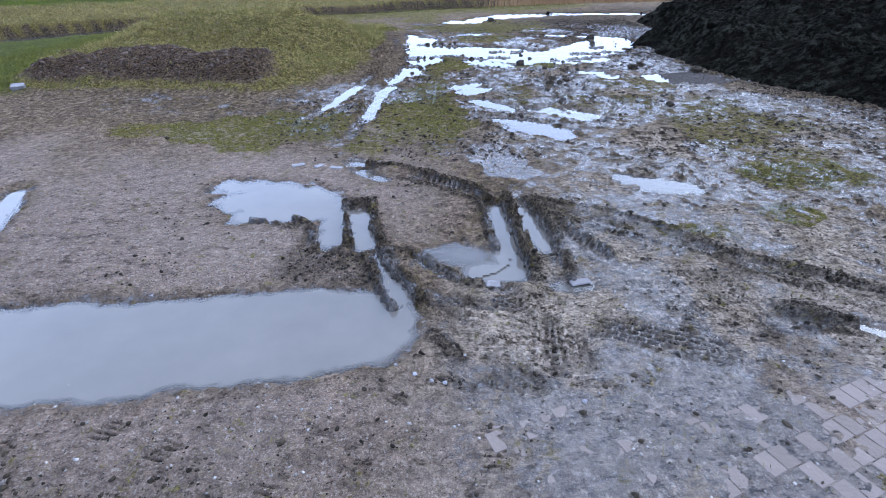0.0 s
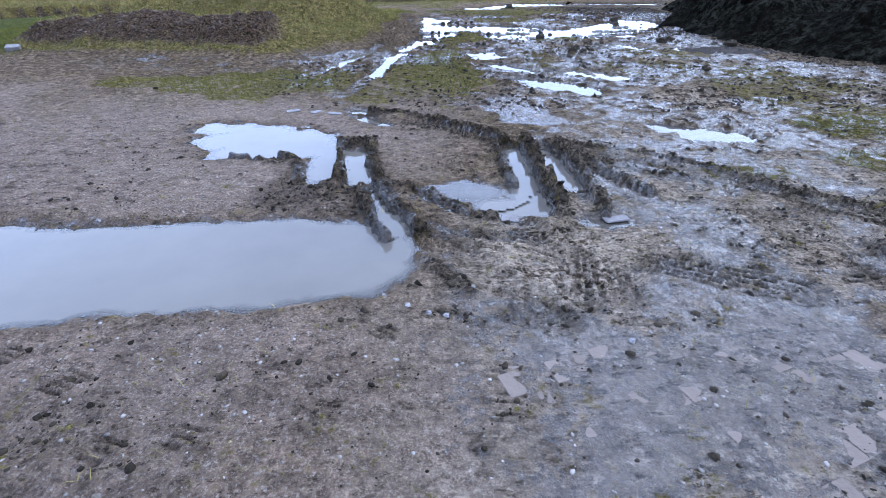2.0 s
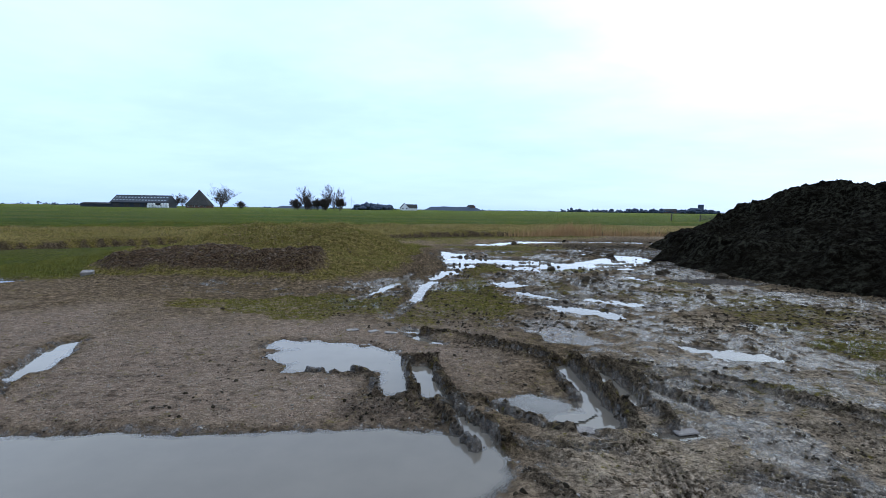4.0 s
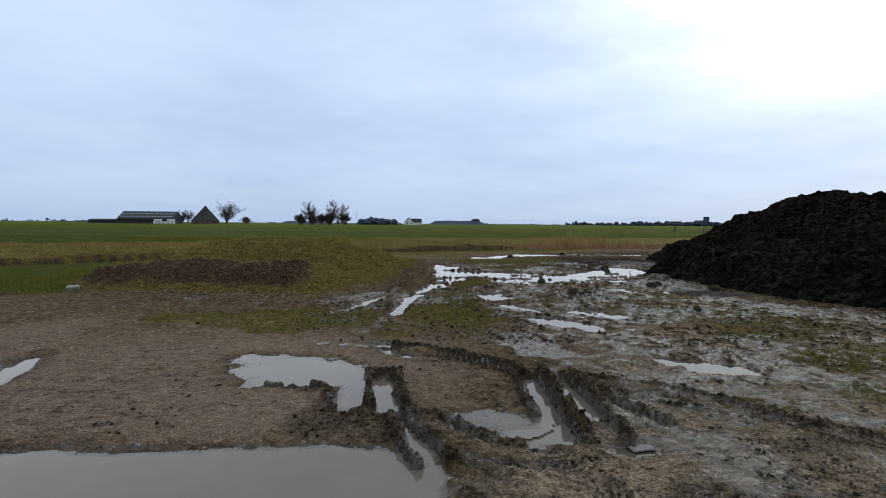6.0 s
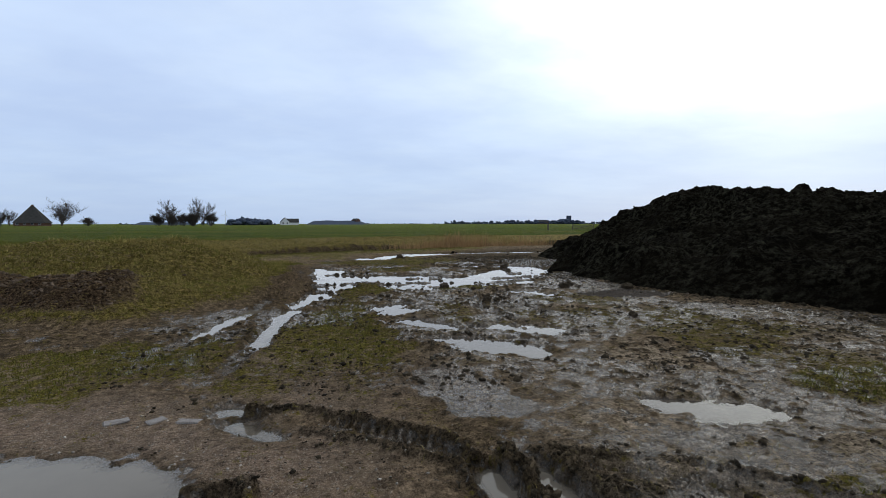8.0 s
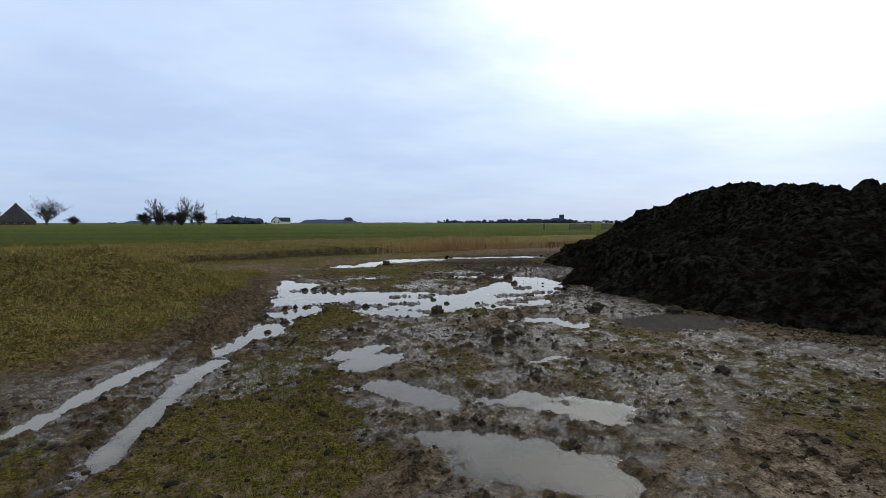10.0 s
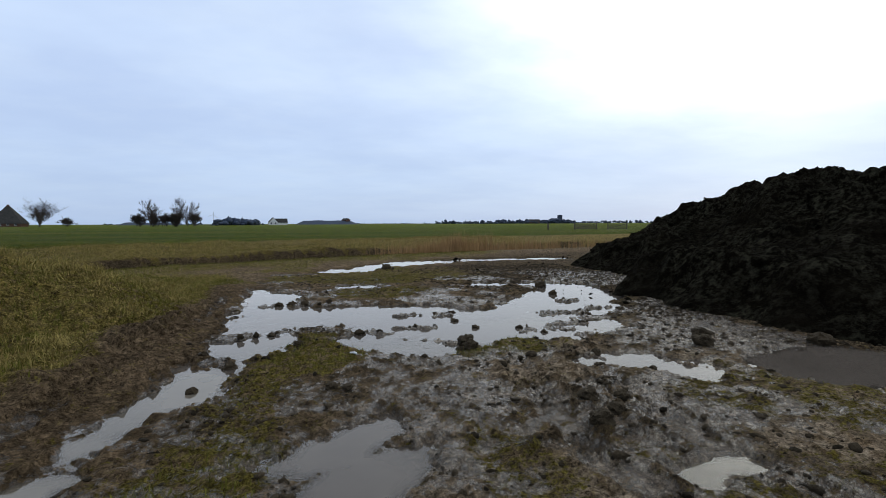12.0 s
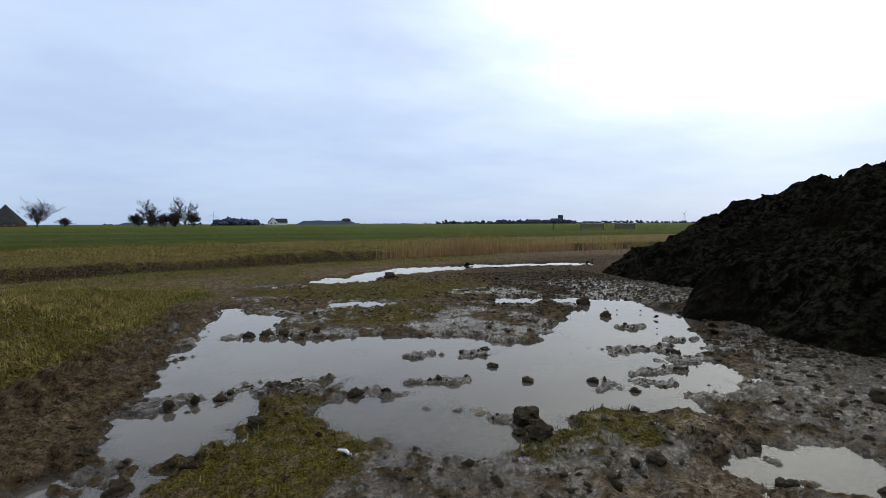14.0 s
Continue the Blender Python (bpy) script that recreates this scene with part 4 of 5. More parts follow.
height, cover = land(GX.ravel(), GY.ravel())
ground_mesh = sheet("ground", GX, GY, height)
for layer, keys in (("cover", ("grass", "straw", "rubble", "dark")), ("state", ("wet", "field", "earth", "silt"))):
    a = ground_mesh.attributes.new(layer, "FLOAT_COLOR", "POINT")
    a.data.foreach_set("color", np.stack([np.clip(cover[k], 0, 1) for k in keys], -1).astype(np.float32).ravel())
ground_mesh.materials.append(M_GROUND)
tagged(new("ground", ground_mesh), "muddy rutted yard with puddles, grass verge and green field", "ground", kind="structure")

# water: a level sheet for each puddle, where the ground dips under it
for n, (bars, frayed, deep) in enumerate(PUDDLES):
    small = max(c[4] for c in bars) < 0.15
    step = 0.03 if small else 0.05 if n < 5 else 0.08
    xs = [v for c in bars for v in (c[0] - c[4], c[0] + c[4], c[2] - c[4], c[2] + c[4])]
    ys = [v for c in bars for v in (c[1] - c[4], c[1] + c[4], c[3] - c[4], c[3] + c[4])]
    X, Y = np.meshgrid(np.arange(min(xs) - 0.5, max(xs) + 0.5, step), np.arange(min(ys) - 0.5, max(ys) + 0.5, step))
    reach = np.min([capsule(X, Y, c) for c in bars], axis=0)
    ok = reach < (0.26 if small else 0.42)
    level = -0.0005 * n
    me = sheet("puddle", X, Y, np.full(X.shape, level), ok[:-1, :-1] & ok[1:, :-1] & ok[:-1, 1:] & ok[1:, 1:])
    co = np.empty(len(me.vertices) * 3, np.float32)
    me.vertices.foreach_get("co", co)
    bed, _ = land(co[0::3].astype(float), co[1::3].astype(float))
    me.attributes.new("deep", "FLOAT", "POINT").data.foreach_set("value", np.clip(level - bed, 0, 1).astype(np.float32))
    me.materials.append(M_WATER if n < 4 or small else M_SHALLOW)
    tagged(new("puddle", me), "still murky rainwater puddle lying in rutted mud", "puddle", "puddles in the yard", "structure")

# ditch water
X, Y = np.meshgrid(np.arange(-60, 160, 0.5), np.arange(-16, 64, 0.5))
d, side, way = along(X, Y, DITCH)
ok = d < 3.2
me = sheet("ditch_water", X, Y, np.full(X.shape, -0.42), ok[:-1, :-1] & ok[1:, :-1] & ok[:-1, 1:] & ok[1:, 1:])
me.attributes.new("deep", "FLOAT", "POINT").data.foreach_set("value", np.full(len(me.vertices), 0.3, np.float32))
me.materials.append(M_DARK_WATER)
tagged(new("water", me), "narrow ditch of still water between grass banks", "water", kind="structure")

# ---- the heap of dark earth ----
def heap_height(x, y):
    d, side, way = along(x, y, HEAP)
    ragged = 0.4 * fbm(x, y, 3.0, 3, 101) + 0.18 * fbm(x, y, 0.7, 3, 102)
    inn = 4.3 + 3.3 * smooth(-0.5, 1.6, way) + 0.7 * smooth(1.5, 5.0, way) + 0.6 * ragged - d
    back = 7.05 - 1.1 * smooth(4.5, 0.0, way) + ragged - d
    toe = 0.55 + 0.35 * smooth(0.5, 4.5, way)
    h = toe * smooth(-0.05, 1.1, inn) + (1.64 - 0.38 * smooth(1.4, 4.0, way)) * smooth(0.9, 6.3, back) ** (1.0 + 0.4 * smooth(4.0, 1.5, way))
    rough = smooth(0.0, 0.8, inn)
    h += rough * (0.24 * fbm(x, y, 1.7, 4, 103) + 0.15 * fbm(x, y, 0.55, 5, 104, 0.62) + 0.30 * smooth(0.8, 2.4, h) * (1 - np.abs(fbm(x, y, 1.3, 3, 109, 0.5))) ** 3 - 0.10 + 0.16 * smooth(0.1, 0.5, fbm(x, y, 0.9, 3, 107)))
    h += 0.22 * smooth(1.8, 0.3, np.hypot(x - 11.4, y - 16.3)) + 0.34 * smooth(0.75, 0.3, np.hypot(x - 11.5, (y - 16.2) * 0.8)) + 0.22 * smooth(1.5, 0.2, np.hypot(x - 11.9, y - 13.5))
    return np.where(inn > -0.1, h - 0.08 * smooth(0.3, -0.1, inn), -0.3)


X, Y = np.meshgrid(np.arange(3.8, 25.0, 0.06), np.arange(-2.0, 27.5, 0.06))
Z = heap_height(X, Y)
live = Z > -0.25
me = sheet("soil_heap", X + 0.05 * fbm(X, Y, 0.35, 3, 105), Y + 0.05 * fbm(X, Y, 0.35, 3, 106), Z, live[:-1, :-1] | live[1:, :-1] | live[:-1, 1:] | live[1:, 1:])
me.materials.append(M_SOIL)
tagged(new("earth_mound", me), "large heap of dark crumbly excavated earth beside the yard", "earth heap")

# ---- builders for things ----
def part(name, bm, material, parent=None, label=""):
    """Links a bmesh as one mesh object, under a thing or a part of it."""
    me = bpy.data.meshes.new(name)
    bm.to_mesh(me)
    bm.free()
    me.materials.append(material)
    ob = new(name, me)
    if parent is not None:
        ob.parent = parent
    return tagged(ob, label)


def thing(name, m, label, category, group=""):
    ob = new(name)
    ob.matrix_world = m
    return tagged(ob, label, category, group)


def box(bm, x0, x1, y0, y1, z0, z1, soft=0.0):
    made = bmesh.ops.create_cube(bm, size=1.0)["verts"]
    for v in made:
        v.co = ((x0 + x1) / 2 + v.co.x * (x1 - x0), (y0 + y1) / 2 + v.co.y * (y1 - y0), (z0 + z1) / 2 + v.co.z * (z1 - z0))
    if soft:
        bmesh.ops.bevel(bm, geom=list({e for v in made for e in v.link_edges}), offset=soft, segments=1, affect="EDGES")
    return bm


def faces(bm, points, loops):
    vs = [bm.verts.new(p) for p in points]
    for l in loops:
        bm.faces.new([vs[i] for i in l])
    return bm


def tris(name, verts, index, material):
    me = bpy.data.meshes.new(name)
    me.vertices.add(len(verts))
    me.vertices.foreach_set("co", np.asarray(verts, np.float32).ravel())
    me.loops.add(len(index) * 3)
    me.loops.foreach_set("vertex_index", np.asarray(index, np.int32).ravel())
    me.polygons.add(len(index))
    me.polygons.foreach_set("loop_start", np.arange(0, len(index) * 3, 3, dtype=np.int32))
    me.update(calc_edges=True)
    me.materials.append(material)
    return me


def tube(points, radii, sides=4):
    """Verts and triangles of a tapering bent tube."""
    verts, index = [], []
    for n, (p, r) in enumerate(zip(points, radii)):
        q = points[min(n + 1, len(points) - 1)] - points[max(n - 1, 0)]
        u = q.orthogonal().normalized()
        v = q.normalized().cross(u)
        for s in range(sides):
            a = 2 * math.pi * s / sides
            verts.append(p + (u * math.cos(a) + v * math.sin(a)) * r)
        if n:
            b = (n - 1) * sides
            for s in range(sides):
                t = (s + 1) % sides
                index += [(b + s, b + t, b + sides + t), (b + s, b + sides + t, b + sides + s)]
    return verts, index


def bare_tree(place, tall, spread, seed, label, group="", bushy=False):
    """A leafless tree: a tapered trunk, and a crown of limbs that fork down to twigs."""
    rnd = random.Random(seed)
    root = thing("tree", Matrix.Translation(place), label, "tree", group)
    crown_v, crown_i = [], []

    def add(vs, ix, points, radii, sides):
        v, i = tube(points, radii, sides)
        o = len(vs)
        vs += v
        ix += [(a + o, b + o, c + o) for a, b, c in i]

    def limb(start, way, length, radius, depth):
        points, radii, p, d = [start], [radius], start.copy(), way.copy()
        for n in range(3):
            d = (d + Vector((rnd.gauss(0, 0.16), rnd.gauss(0, 0.16), rnd.gauss(0.05, 0.10)))).normalized()
            p = p + d * length / 3
            points.append(p.copy())
            radii.append(radius * (1 - 0.24 * (n + 1)))
        add(crown_v, crown_i, points, radii, 3)
        if depth:
            for k in range(rnd.choice((3, 4, 4)) if depth > 1 else 10):
                at = points[rnd.choice((1, 2, 2, 3))]
                side = Vector((rnd.gauss(0, 1), rnd.gauss(0, 1), rnd.gauss(0.32, 0.45))).normalized()
                limb(at, (d * 0.75 + side * spread).normalized(), length * rnd.uniform(0.5, 0.75), max(radius * 0.5, 0.040), depth - 1)

    stems = 4 if bushy else 1
    for s in range(stems):
        base = Vector((rnd.uniform(-0.8, 0.8), rnd.uniform(-0.5, 0.5), -0.3)) if bushy else Vector((0, 0, -0.3))
        bole = tall * (0.08 if bushy else 0.12)
        top = base + Vector((rnd.gauss(0, 0.05) * tall, rnd.gauss(0, 0.03) * tall, bole))
        v, i = tube([base, (base + top) / 2, top], [tall * 0.026, tall * 0.022, tall * 0.018], 6)
        new("trunk", tris("trunk", v, i, M_BARK)).parent = root
        for k in range(9 if not bushy else 5):
            a = rnd.uniform(0, 2 * math.pi)
            lean = spread * rnd.uniform(0.15, 0.9 if bushy else 1.5)
            limb(top - Vector((0, 0, rnd.uniform(0, 0.25) * bole)), Vector((math.cos(a) * lean, math.sin(a) * lean, 1)).normalized(), tall * rnd.uniform(0.44, 0.64), tall * 0.016, 3)
    new("crown", tris("crown", crown_v, crown_i, M_BARK)).parent = root
    return root


ICO = None


def lumps(places, sizes, seed, flat=0.75, jag=0.28):
    """Verts and triangles of many small uneven lumps, each an island."""
    global ICO
    if ICO is None:
        bm = bmesh.new()
        bmesh.ops.create_icosphere(bm, subdivisions=1, radius=1.0)
        ICO = np.array([v.co[:] for v in bm.verts]), np.array([[v.index for v in f.verts] for f in bm.faces])
        bm.free()
    v0, f0 = ICO
    rs = np.random.RandomState(seed)
    n, k = len(places), len(v0)
    a = rs.rand(n) * 6.283
    v = v0[None] * (1 + jag * rs.randn(n, k, 1)) * np.stack([1 + 0.3 * rs.randn(n), 1 + 0.3 * rs.randn(n), flat * (1 + 0.25 * rs.randn(n))], -1)[:, None] * np.asarray(sizes)[:, None, None]
    x = v[..., 0] * np.cos(a)[:, None] - v[..., 1] * np.sin(a)[:, None]
    y = v[..., 0] * np.sin(a)[:, None] + v[..., 1] * np.cos(a)[:, None]
    v = np.stack([x, y, v[..., 2]], -1) + np.asarray(places)[:, None]
    return v.reshape(-1, 3), (f0[None] + np.arange(n)[:, None, None] * k).reshape(-1, 3)


def stuff(name, verts, index, material, label, category):
    return tagged(new(name, tris(name, verts, index, material)), label, category, kind="stuff")


# ---- the farm across the field ----
FIELD = 0.34
barn = thing("barn", pose(-177, 288, FIELD, 0, 0, 6), "long low dark cattle barn with a row of roof lights", "barn")
part("wall", box(bmesh.new(), -15, 15, -7, 7, -0.3, 3.0), M_SHEET, barn)
part("roof", faces(bmesh.new(), [(-15.4, -7.6, 2.9), (15.4, -7.6, 2.9), (15.4, 0, 7.2), (-15.4, 0, 7.2), (15.4, 7.6, 2.9), (-15.4, 7.6, 2.9), (-15.4, -7.6, 2.6), (15.4, -7.6, 2.6), (15.4, 7.6, 2.6), (-15.4, 7.6, 2.6)], [(0, 1, 2, 3), (3, 2, 4, 5), (0, 6, 7, 1), (5, 4, 8, 9), (1, 7, 8, 4, 2), (0, 3, 5, 9, 6), (6, 9, 8, 7)]), M_SHEET, barn)
for low in (3.95, 5.55):
    for n in range(17):
        x, y = -14.6 + n * 1.75, -7.6 + (low - 2.9) * 7.6 / 4.3
        part("roof_light", faces(bmesh.new(), [(x, y, low + 0.06), (x + 0.95, y, low + 0.06), (x + 0.95, y + 0.8, low + 0.51), (x, y + 0.8, low + 0.51), (x, y, low - 0.1), (x + 0.95, y, low - 0.1), (x + 0.95, y + 0.8, low + 0.35), (x, y + 0.8, low + 0.35)], [(0, 1, 2, 3), (0, 4, 5, 1), (1, 5, 6, 2), (2, 6, 7, 3), (3, 7, 4, 0)]), M_LIGHTSHEET, barn)
for n in range(5):
    part("door", box(bmesh.new(), -13.6 + n * 5.6, -10.6 + n * 5.6, -7.12, -7.0, 0, 2.5), M_ROOF, barn)
low_shed = thing("shed", pose(-206, 292, FIELD, 0, 0, 4), "low dark shed beside the long barn", "shed")
part("wall", box(bmesh.new(), -9, 9, -4, 4, -0.3, 1.9), M_SHEET, low_shed)
part("roof", faces(bmesh.new(), [(-9.3, -4.3, 1.9), (9.3, -4.3, 1.9), (9.3, 0, 2.7), (-9.3, 0, 2.7), (9.3, 4.3, 1.9), (-9.3, 4.3, 1.9)], [(0, 1, 2, 3), (3, 2, 4, 5), (1, 4, 2), (0, 3, 5), (0, 5, 4, 1)]), M_ROOF, low_shed)


def bale(m):
    ob = thing("bale", m, "white plastic-wrapped silage bale in a stack by the barn", "bale", "stack of wrapped bales")
    bm = bmesh.new()
    bmesh.ops.create_cone(bm, cap_ends=True, segments=14, radius1=0.72, radius2=0.72, depth=1.3)
    bmesh.ops.bevel(bm, geom=[e for e in bm.edges if len(e.link_faces) == 2 and abs(e.verts[0].co.z - e.verts[1].co.z) < 0.01], offset=0.14, segments=2, affect="EDGES")
    part("wrap", bm, M_WHITE, ob)
    return ob


first = bale(pose(-166.5, 274, FIELD + 0.65))
for n in range(1, 16):
    col, row = n % 8, n // 8
    if col > 2 and col < 5 and row > 0:
        continue
    copy_thing(first, pose(-166.5 + col * 1.52, 274 + 0.3 * (n % 3), FIELD + 0.65 + row * 1.28, 0, 0, 20 * n))

farm = thing("farmhouse", pose(-143, 285, FIELD, 0, 0, 12), "pyramid-roofed farmhouse under dark thatch", "farmhouse")
part("wall", box(bmesh.new(), -6.0, 6.0, -6.0, 6.0, -0.3, 1.9), M_BRICKWALL, farm)
roof = part("roof", faces(bmesh.new(), [(-6.5, -6.5, 1.5), (6.5, -6.5, 1.5), (6.5, 6.5, 1.5), (-6.5, 6.5, 1.5), (-0.4, 0, 10.3), (0.4, 0, 10.3)], [(0, 1, 5, 4), (1, 2, 5), (2, 3, 4, 5), (3, 0, 4), (0, 3, 2, 1)]), M_ROOF, farm)
part("chimney", box(bmesh.new(), -0.45, 0.45, -0.4, 0.4, 9.6, 10.6), M_BRICKWALL, roof)
for n in range(4):
    w = part("window", box(bmesh.new(), -5.1 + n * 2.9, -4.1 + n * 2.9, -6.06, -5.98, 0.6, 1.6), M_WHITE, farm)
    part("pane", box(bmesh.new(), -5.0 + n * 2.9, -4.2 + n * 2.9, -6.09, -6.05, 0.7, 1.5), M_WINDOW, w)

bare_tree((-131, 286, FIELD), 12.6, 1.0, 3, "broad leafless tree beside the farmhouse", "trees by the farm")
bare_tree((-136, 296, FIELD), 8, 0.8, 4, "leafless tree behind the farmhouse", "trees by the farm")
bare_tree((-119.6, 286, FIELD), 4.4, 1.2, 5, "low leafless bush beside the farmhouse", "trees by the farm", True)
bare_tree((-161, 300, FIELD), 7.5, 0.8, 6, "slender leafless tree behind the barn", "trees by the farm")
bare_tree((-168, 305, FIELD), 6.5, 0.9, 7, "leafless tree behind the barn roof", "trees by the farm")
for n, (x, tall, bushy) in enumerate(((-70.8, 5.0, True), (-67.5, 8.2, False), (-64.4, 5.0, True), (-61.2, 4.8, True), (-58.2, 5.6, True), (-55.6, 5.4, True), (-52.6, 9.0, False), (-50.4, 5.4, True))):
    bare_tree((x, 232 + 3.0 * math.sin(n * 2.1), FIELD), tall, 0.8 if bushy else 0.45, 20 + n, "leafless bush in a dense field clump" if bushy else "tall leafless tree in a dense field clump", "clump of trees in the field", bushy)

# ---- houses, church, wind turbines ----
def house(m, wide, deep, eaves, ridge, wall, label, category="house"):
    ob = thing("house", m, label, category)
    part("wall", faces(box(bmesh.new(), -wide / 2, wide / 2, -deep / 2, deep / 2, -0.5, eaves), [(-wide / 2, -deep / 2, eaves), (wide / 2, -deep / 2, eaves), (0, -deep / 2, ridge), (-wide / 2, deep / 2, eaves), (wide / 2, deep / 2, eaves), (0, deep / 2, ridge)], [(0, 1, 2), (4, 3, 5)]), wall, ob)
    part("roof", faces(bmesh.new(), [(-wide / 2 - 0.4, -deep / 2 - 0.3, eaves - 0.3), (0, -deep / 2 - 0.3, ridge + 0.25), (wide / 2 + 0.4, -deep / 2 - 0.3, eaves - 0.3), (-wide / 2 - 0.4, deep / 2 + 0.3, eaves - 0.3), (0, deep / 2 + 0.3, ridge + 0.25), (wide / 2 + 0.4, deep / 2 + 0.3, eaves - 0.3)], [(0, 1, 4, 3), (1, 2, 5, 4)]), M_ROOF, ob)
    for x in (-wide / 4, wide / 4):
        part("window", box(bmesh.new(), x - 0.6, x + 0.6, -deep / 2 - 0.06, -deep / 2 + 0.02, 0.9, 2.2), M_WINDOW, ob)
    return ob


house(pose(-37.5, 452, FIELD, 0, 0, 10), 7, 12, 2.6, 6.2, M_WHITE, "small white gabled house far across the field")
house(pose(-31.0, 455, FIELD, 0, 0, -80), 6, 10, 2.4, 5.4, M_WHITE, "white cottage with a dark roof in the distance")
house(pose(38, 706, 5.0, 0, 0, 30), 7, 12, 1.6, 3.6, M_BRICKWALL, "dark house on the low dike")
house(pose(410, 890, FIELD, 0, 0, 70), 9, 20, 4.0, 8.0, M_BRICKWALL, "dark house among far village trees")
church = thing("church", pose(473, 905, FIELD), "distant dark church with a square tower", "church")
part("tower", box(bmesh.new(), -3.6, 3.6, -3.6, 3.6, -0.5, 17), M_HAZY_FAR, church)
part("nave", faces(box(bmesh.new(), -20, -3.6, -4.5, 4.5, -0.5, 6), [(-20, -5, 6), (-3.6, -5, 6), (-3.6, 0, 10.5), (-20, 0, 10.5), (-20, 5, 6), (-3.6, 5, 6)], [(0, 1, 2, 3), (3, 2, 5, 4), (0, 3, 4)]), M_HAZY_FAR, church)
for n in range(3):
    part("window", box(bmesh.new(), -18 + n * 5, -16.5 + n * 5, -4.58, -4.48, 2, 5), M_WINDOW, church)


def turbine(m, tall, blade, turn):
    ob = thing("wind_turbine", m, "slender white three-bladed wind turbine on the horizon", "wind turbine", "wind turbines")
    v, i = tube([Vector((0, 0, 0)), Vector((0, 0, tall / 2)), Vector((0, 0, tall))], [tall * 0.028, tall * 0.022, tall * 0.016], 10)
    o = new("tower", tris("tower", v, i, M_TURBINE))
    o.parent = ob
    hub = part("nacelle", box(bmesh.new(), -tall * 0.02, tall * 0.02, -tall * 0.05, tall * 0.04, tall * 0.98, tall * 1.02, 0.1), M_TURBINE, ob)
    for n in range(3):
        a = radians(turn + 120 * n)
        d = Vector((math.sin(a), 0, math.cos(a)))
        c = Vector((0, -tall * 0.055, tall))
        v, i = tube([c, c + d * blade * 0.25, c + d * blade], [blade * 0.03, blade * 0.045, blade * 0.008], 5)
        o = new("blade", tris("blade", v, i, M_TURBINE))
        o.parent = ob


turbine(pose(-286, 1500, 0), 28, 15, 10)
turbine(pose(1275, 1500, 0), 34, 19, 40)

# ---- far woods and low dikes on the horizon ----
rs = np.random.RandomState(5)
place, size = [], []
for x0, x1, y, low, high, count in ((-74, -44, 402, 2.0, 4.2, 150), (-68, -54, 400, 3.0, 4.6, 60), (215, 500, 900, 2.0, 5.5, 560), (340, 500, 905, 3.5, 7.5, 220), (440, 462, 905, 6, 8.5, 14), (-720, -560, 880, 1.5, 4.0, 200), (500, 1300, 960, 2.0, 6.0, 500), (60, 190, 1000, 1.0, 2.6, 120), (-1300, -720, 900, 2, 5, 200), (-300, -170, 820, 1.5, 3.0, 120), (118, 124, 560, 1.4, 2.2, 8)):
    r = low + (high - low) * rs.rand(count) ** 1.6
    xs = x0 + (x1 - x0) * rs.rand(count)
    r *= 0.75 + 0.5 * vnoise(xs / 16.0, np.full(count, 0.5 + x0), 9)
    place += list(np.stack([xs, y + 14 * rs.randn(count), r * (0.25 + 0.75 * rs.rand(count))], -1))
    size += list(r * 0.5)
v, i = lumps(place, size, 6, 0.8, 0.13)
stuff("far_woods", v, i, M_HAZY_FAR, "bare far woods and hedges along the horizon", "woods")


def dike(x0, x1, y, tall, wide):
    xs = np.linspace(x0, x1, 60)
    t = np.clip(np.minimum(xs - x0, x1 - xs) / (0.18 * (x1 - x0)), 0, 1)
    top = tall * t * t * (3 - 2 * t) * (0.85 + 0.25 * vnoise(xs / 14.0, xs * 0 + y, 12)) + 0.2
    X = np.repeat(xs[None], 4, 0)
    Y = np.stack([xs * 0 + y - wide, xs * 0 + y - 2, xs * 0 + y + 2, xs * 0 + y + wide])
    Z = np.stack([xs * 0 - 0.5, top, top, xs * 0 - 0.5])
    me = sheet("dike", X, Y, Z)
    me.materials.append(M_HAZY_FAR)
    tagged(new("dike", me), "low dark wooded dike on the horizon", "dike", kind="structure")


dike(-33, 58, 705, 5.6, 16)
dike(-225, -150, 640, 3.4, 14)

# ---- field gates ----
def gate(m, wide):
    ob = thing("field_gate", m, "weathered five-bar timber field gate", "gate", "gates at the field's edge")
    for x in (0, wide):
        part("post", box(bmesh.new(), x - 0.07, x + 0.07, -0.07, 0.07, -0.3, 0.95, 0.012), M_TIMBER, ob)
    for n in range(5):
        z = 0.14 + n * 0.15
        part("rail", box(bmesh.new(), 0.05, wide - 0.05, -0.025, 0.025, z, z + 0.075, 0.006), M_TIMBER, ob)
    v, i = tube([Vector((0.1, -0.04, 0.15)), Vector((wide - 0.1, -0.04, 0.8))], [0.04, 0.04], 4)
    o = new("brace", tris("brace", v, i, M_TIMBER))
    o.parent = ob


gate(pose(36.9, 71.0, FIELD, 0, 0, -15), 3.2)
gate(pose(41.6, 69.8, FIELD, 0, 0, -30), 2.6)
post = thing("fence_post", pose(33.2, 72.0, FIELD), "single weathered timber post in the field", "post")
part("shaft", box(bmesh.new(), -0.09, 0.09, -0.09, 0.09, -0.3, 0.95, 0.02), M_TIMBER, post)

# ---- what lies and grows on the ground ----
H2 = height.reshape(GX.shape)
C2 = {k: v.reshape(GX.shape) for k, v in cover.items()}


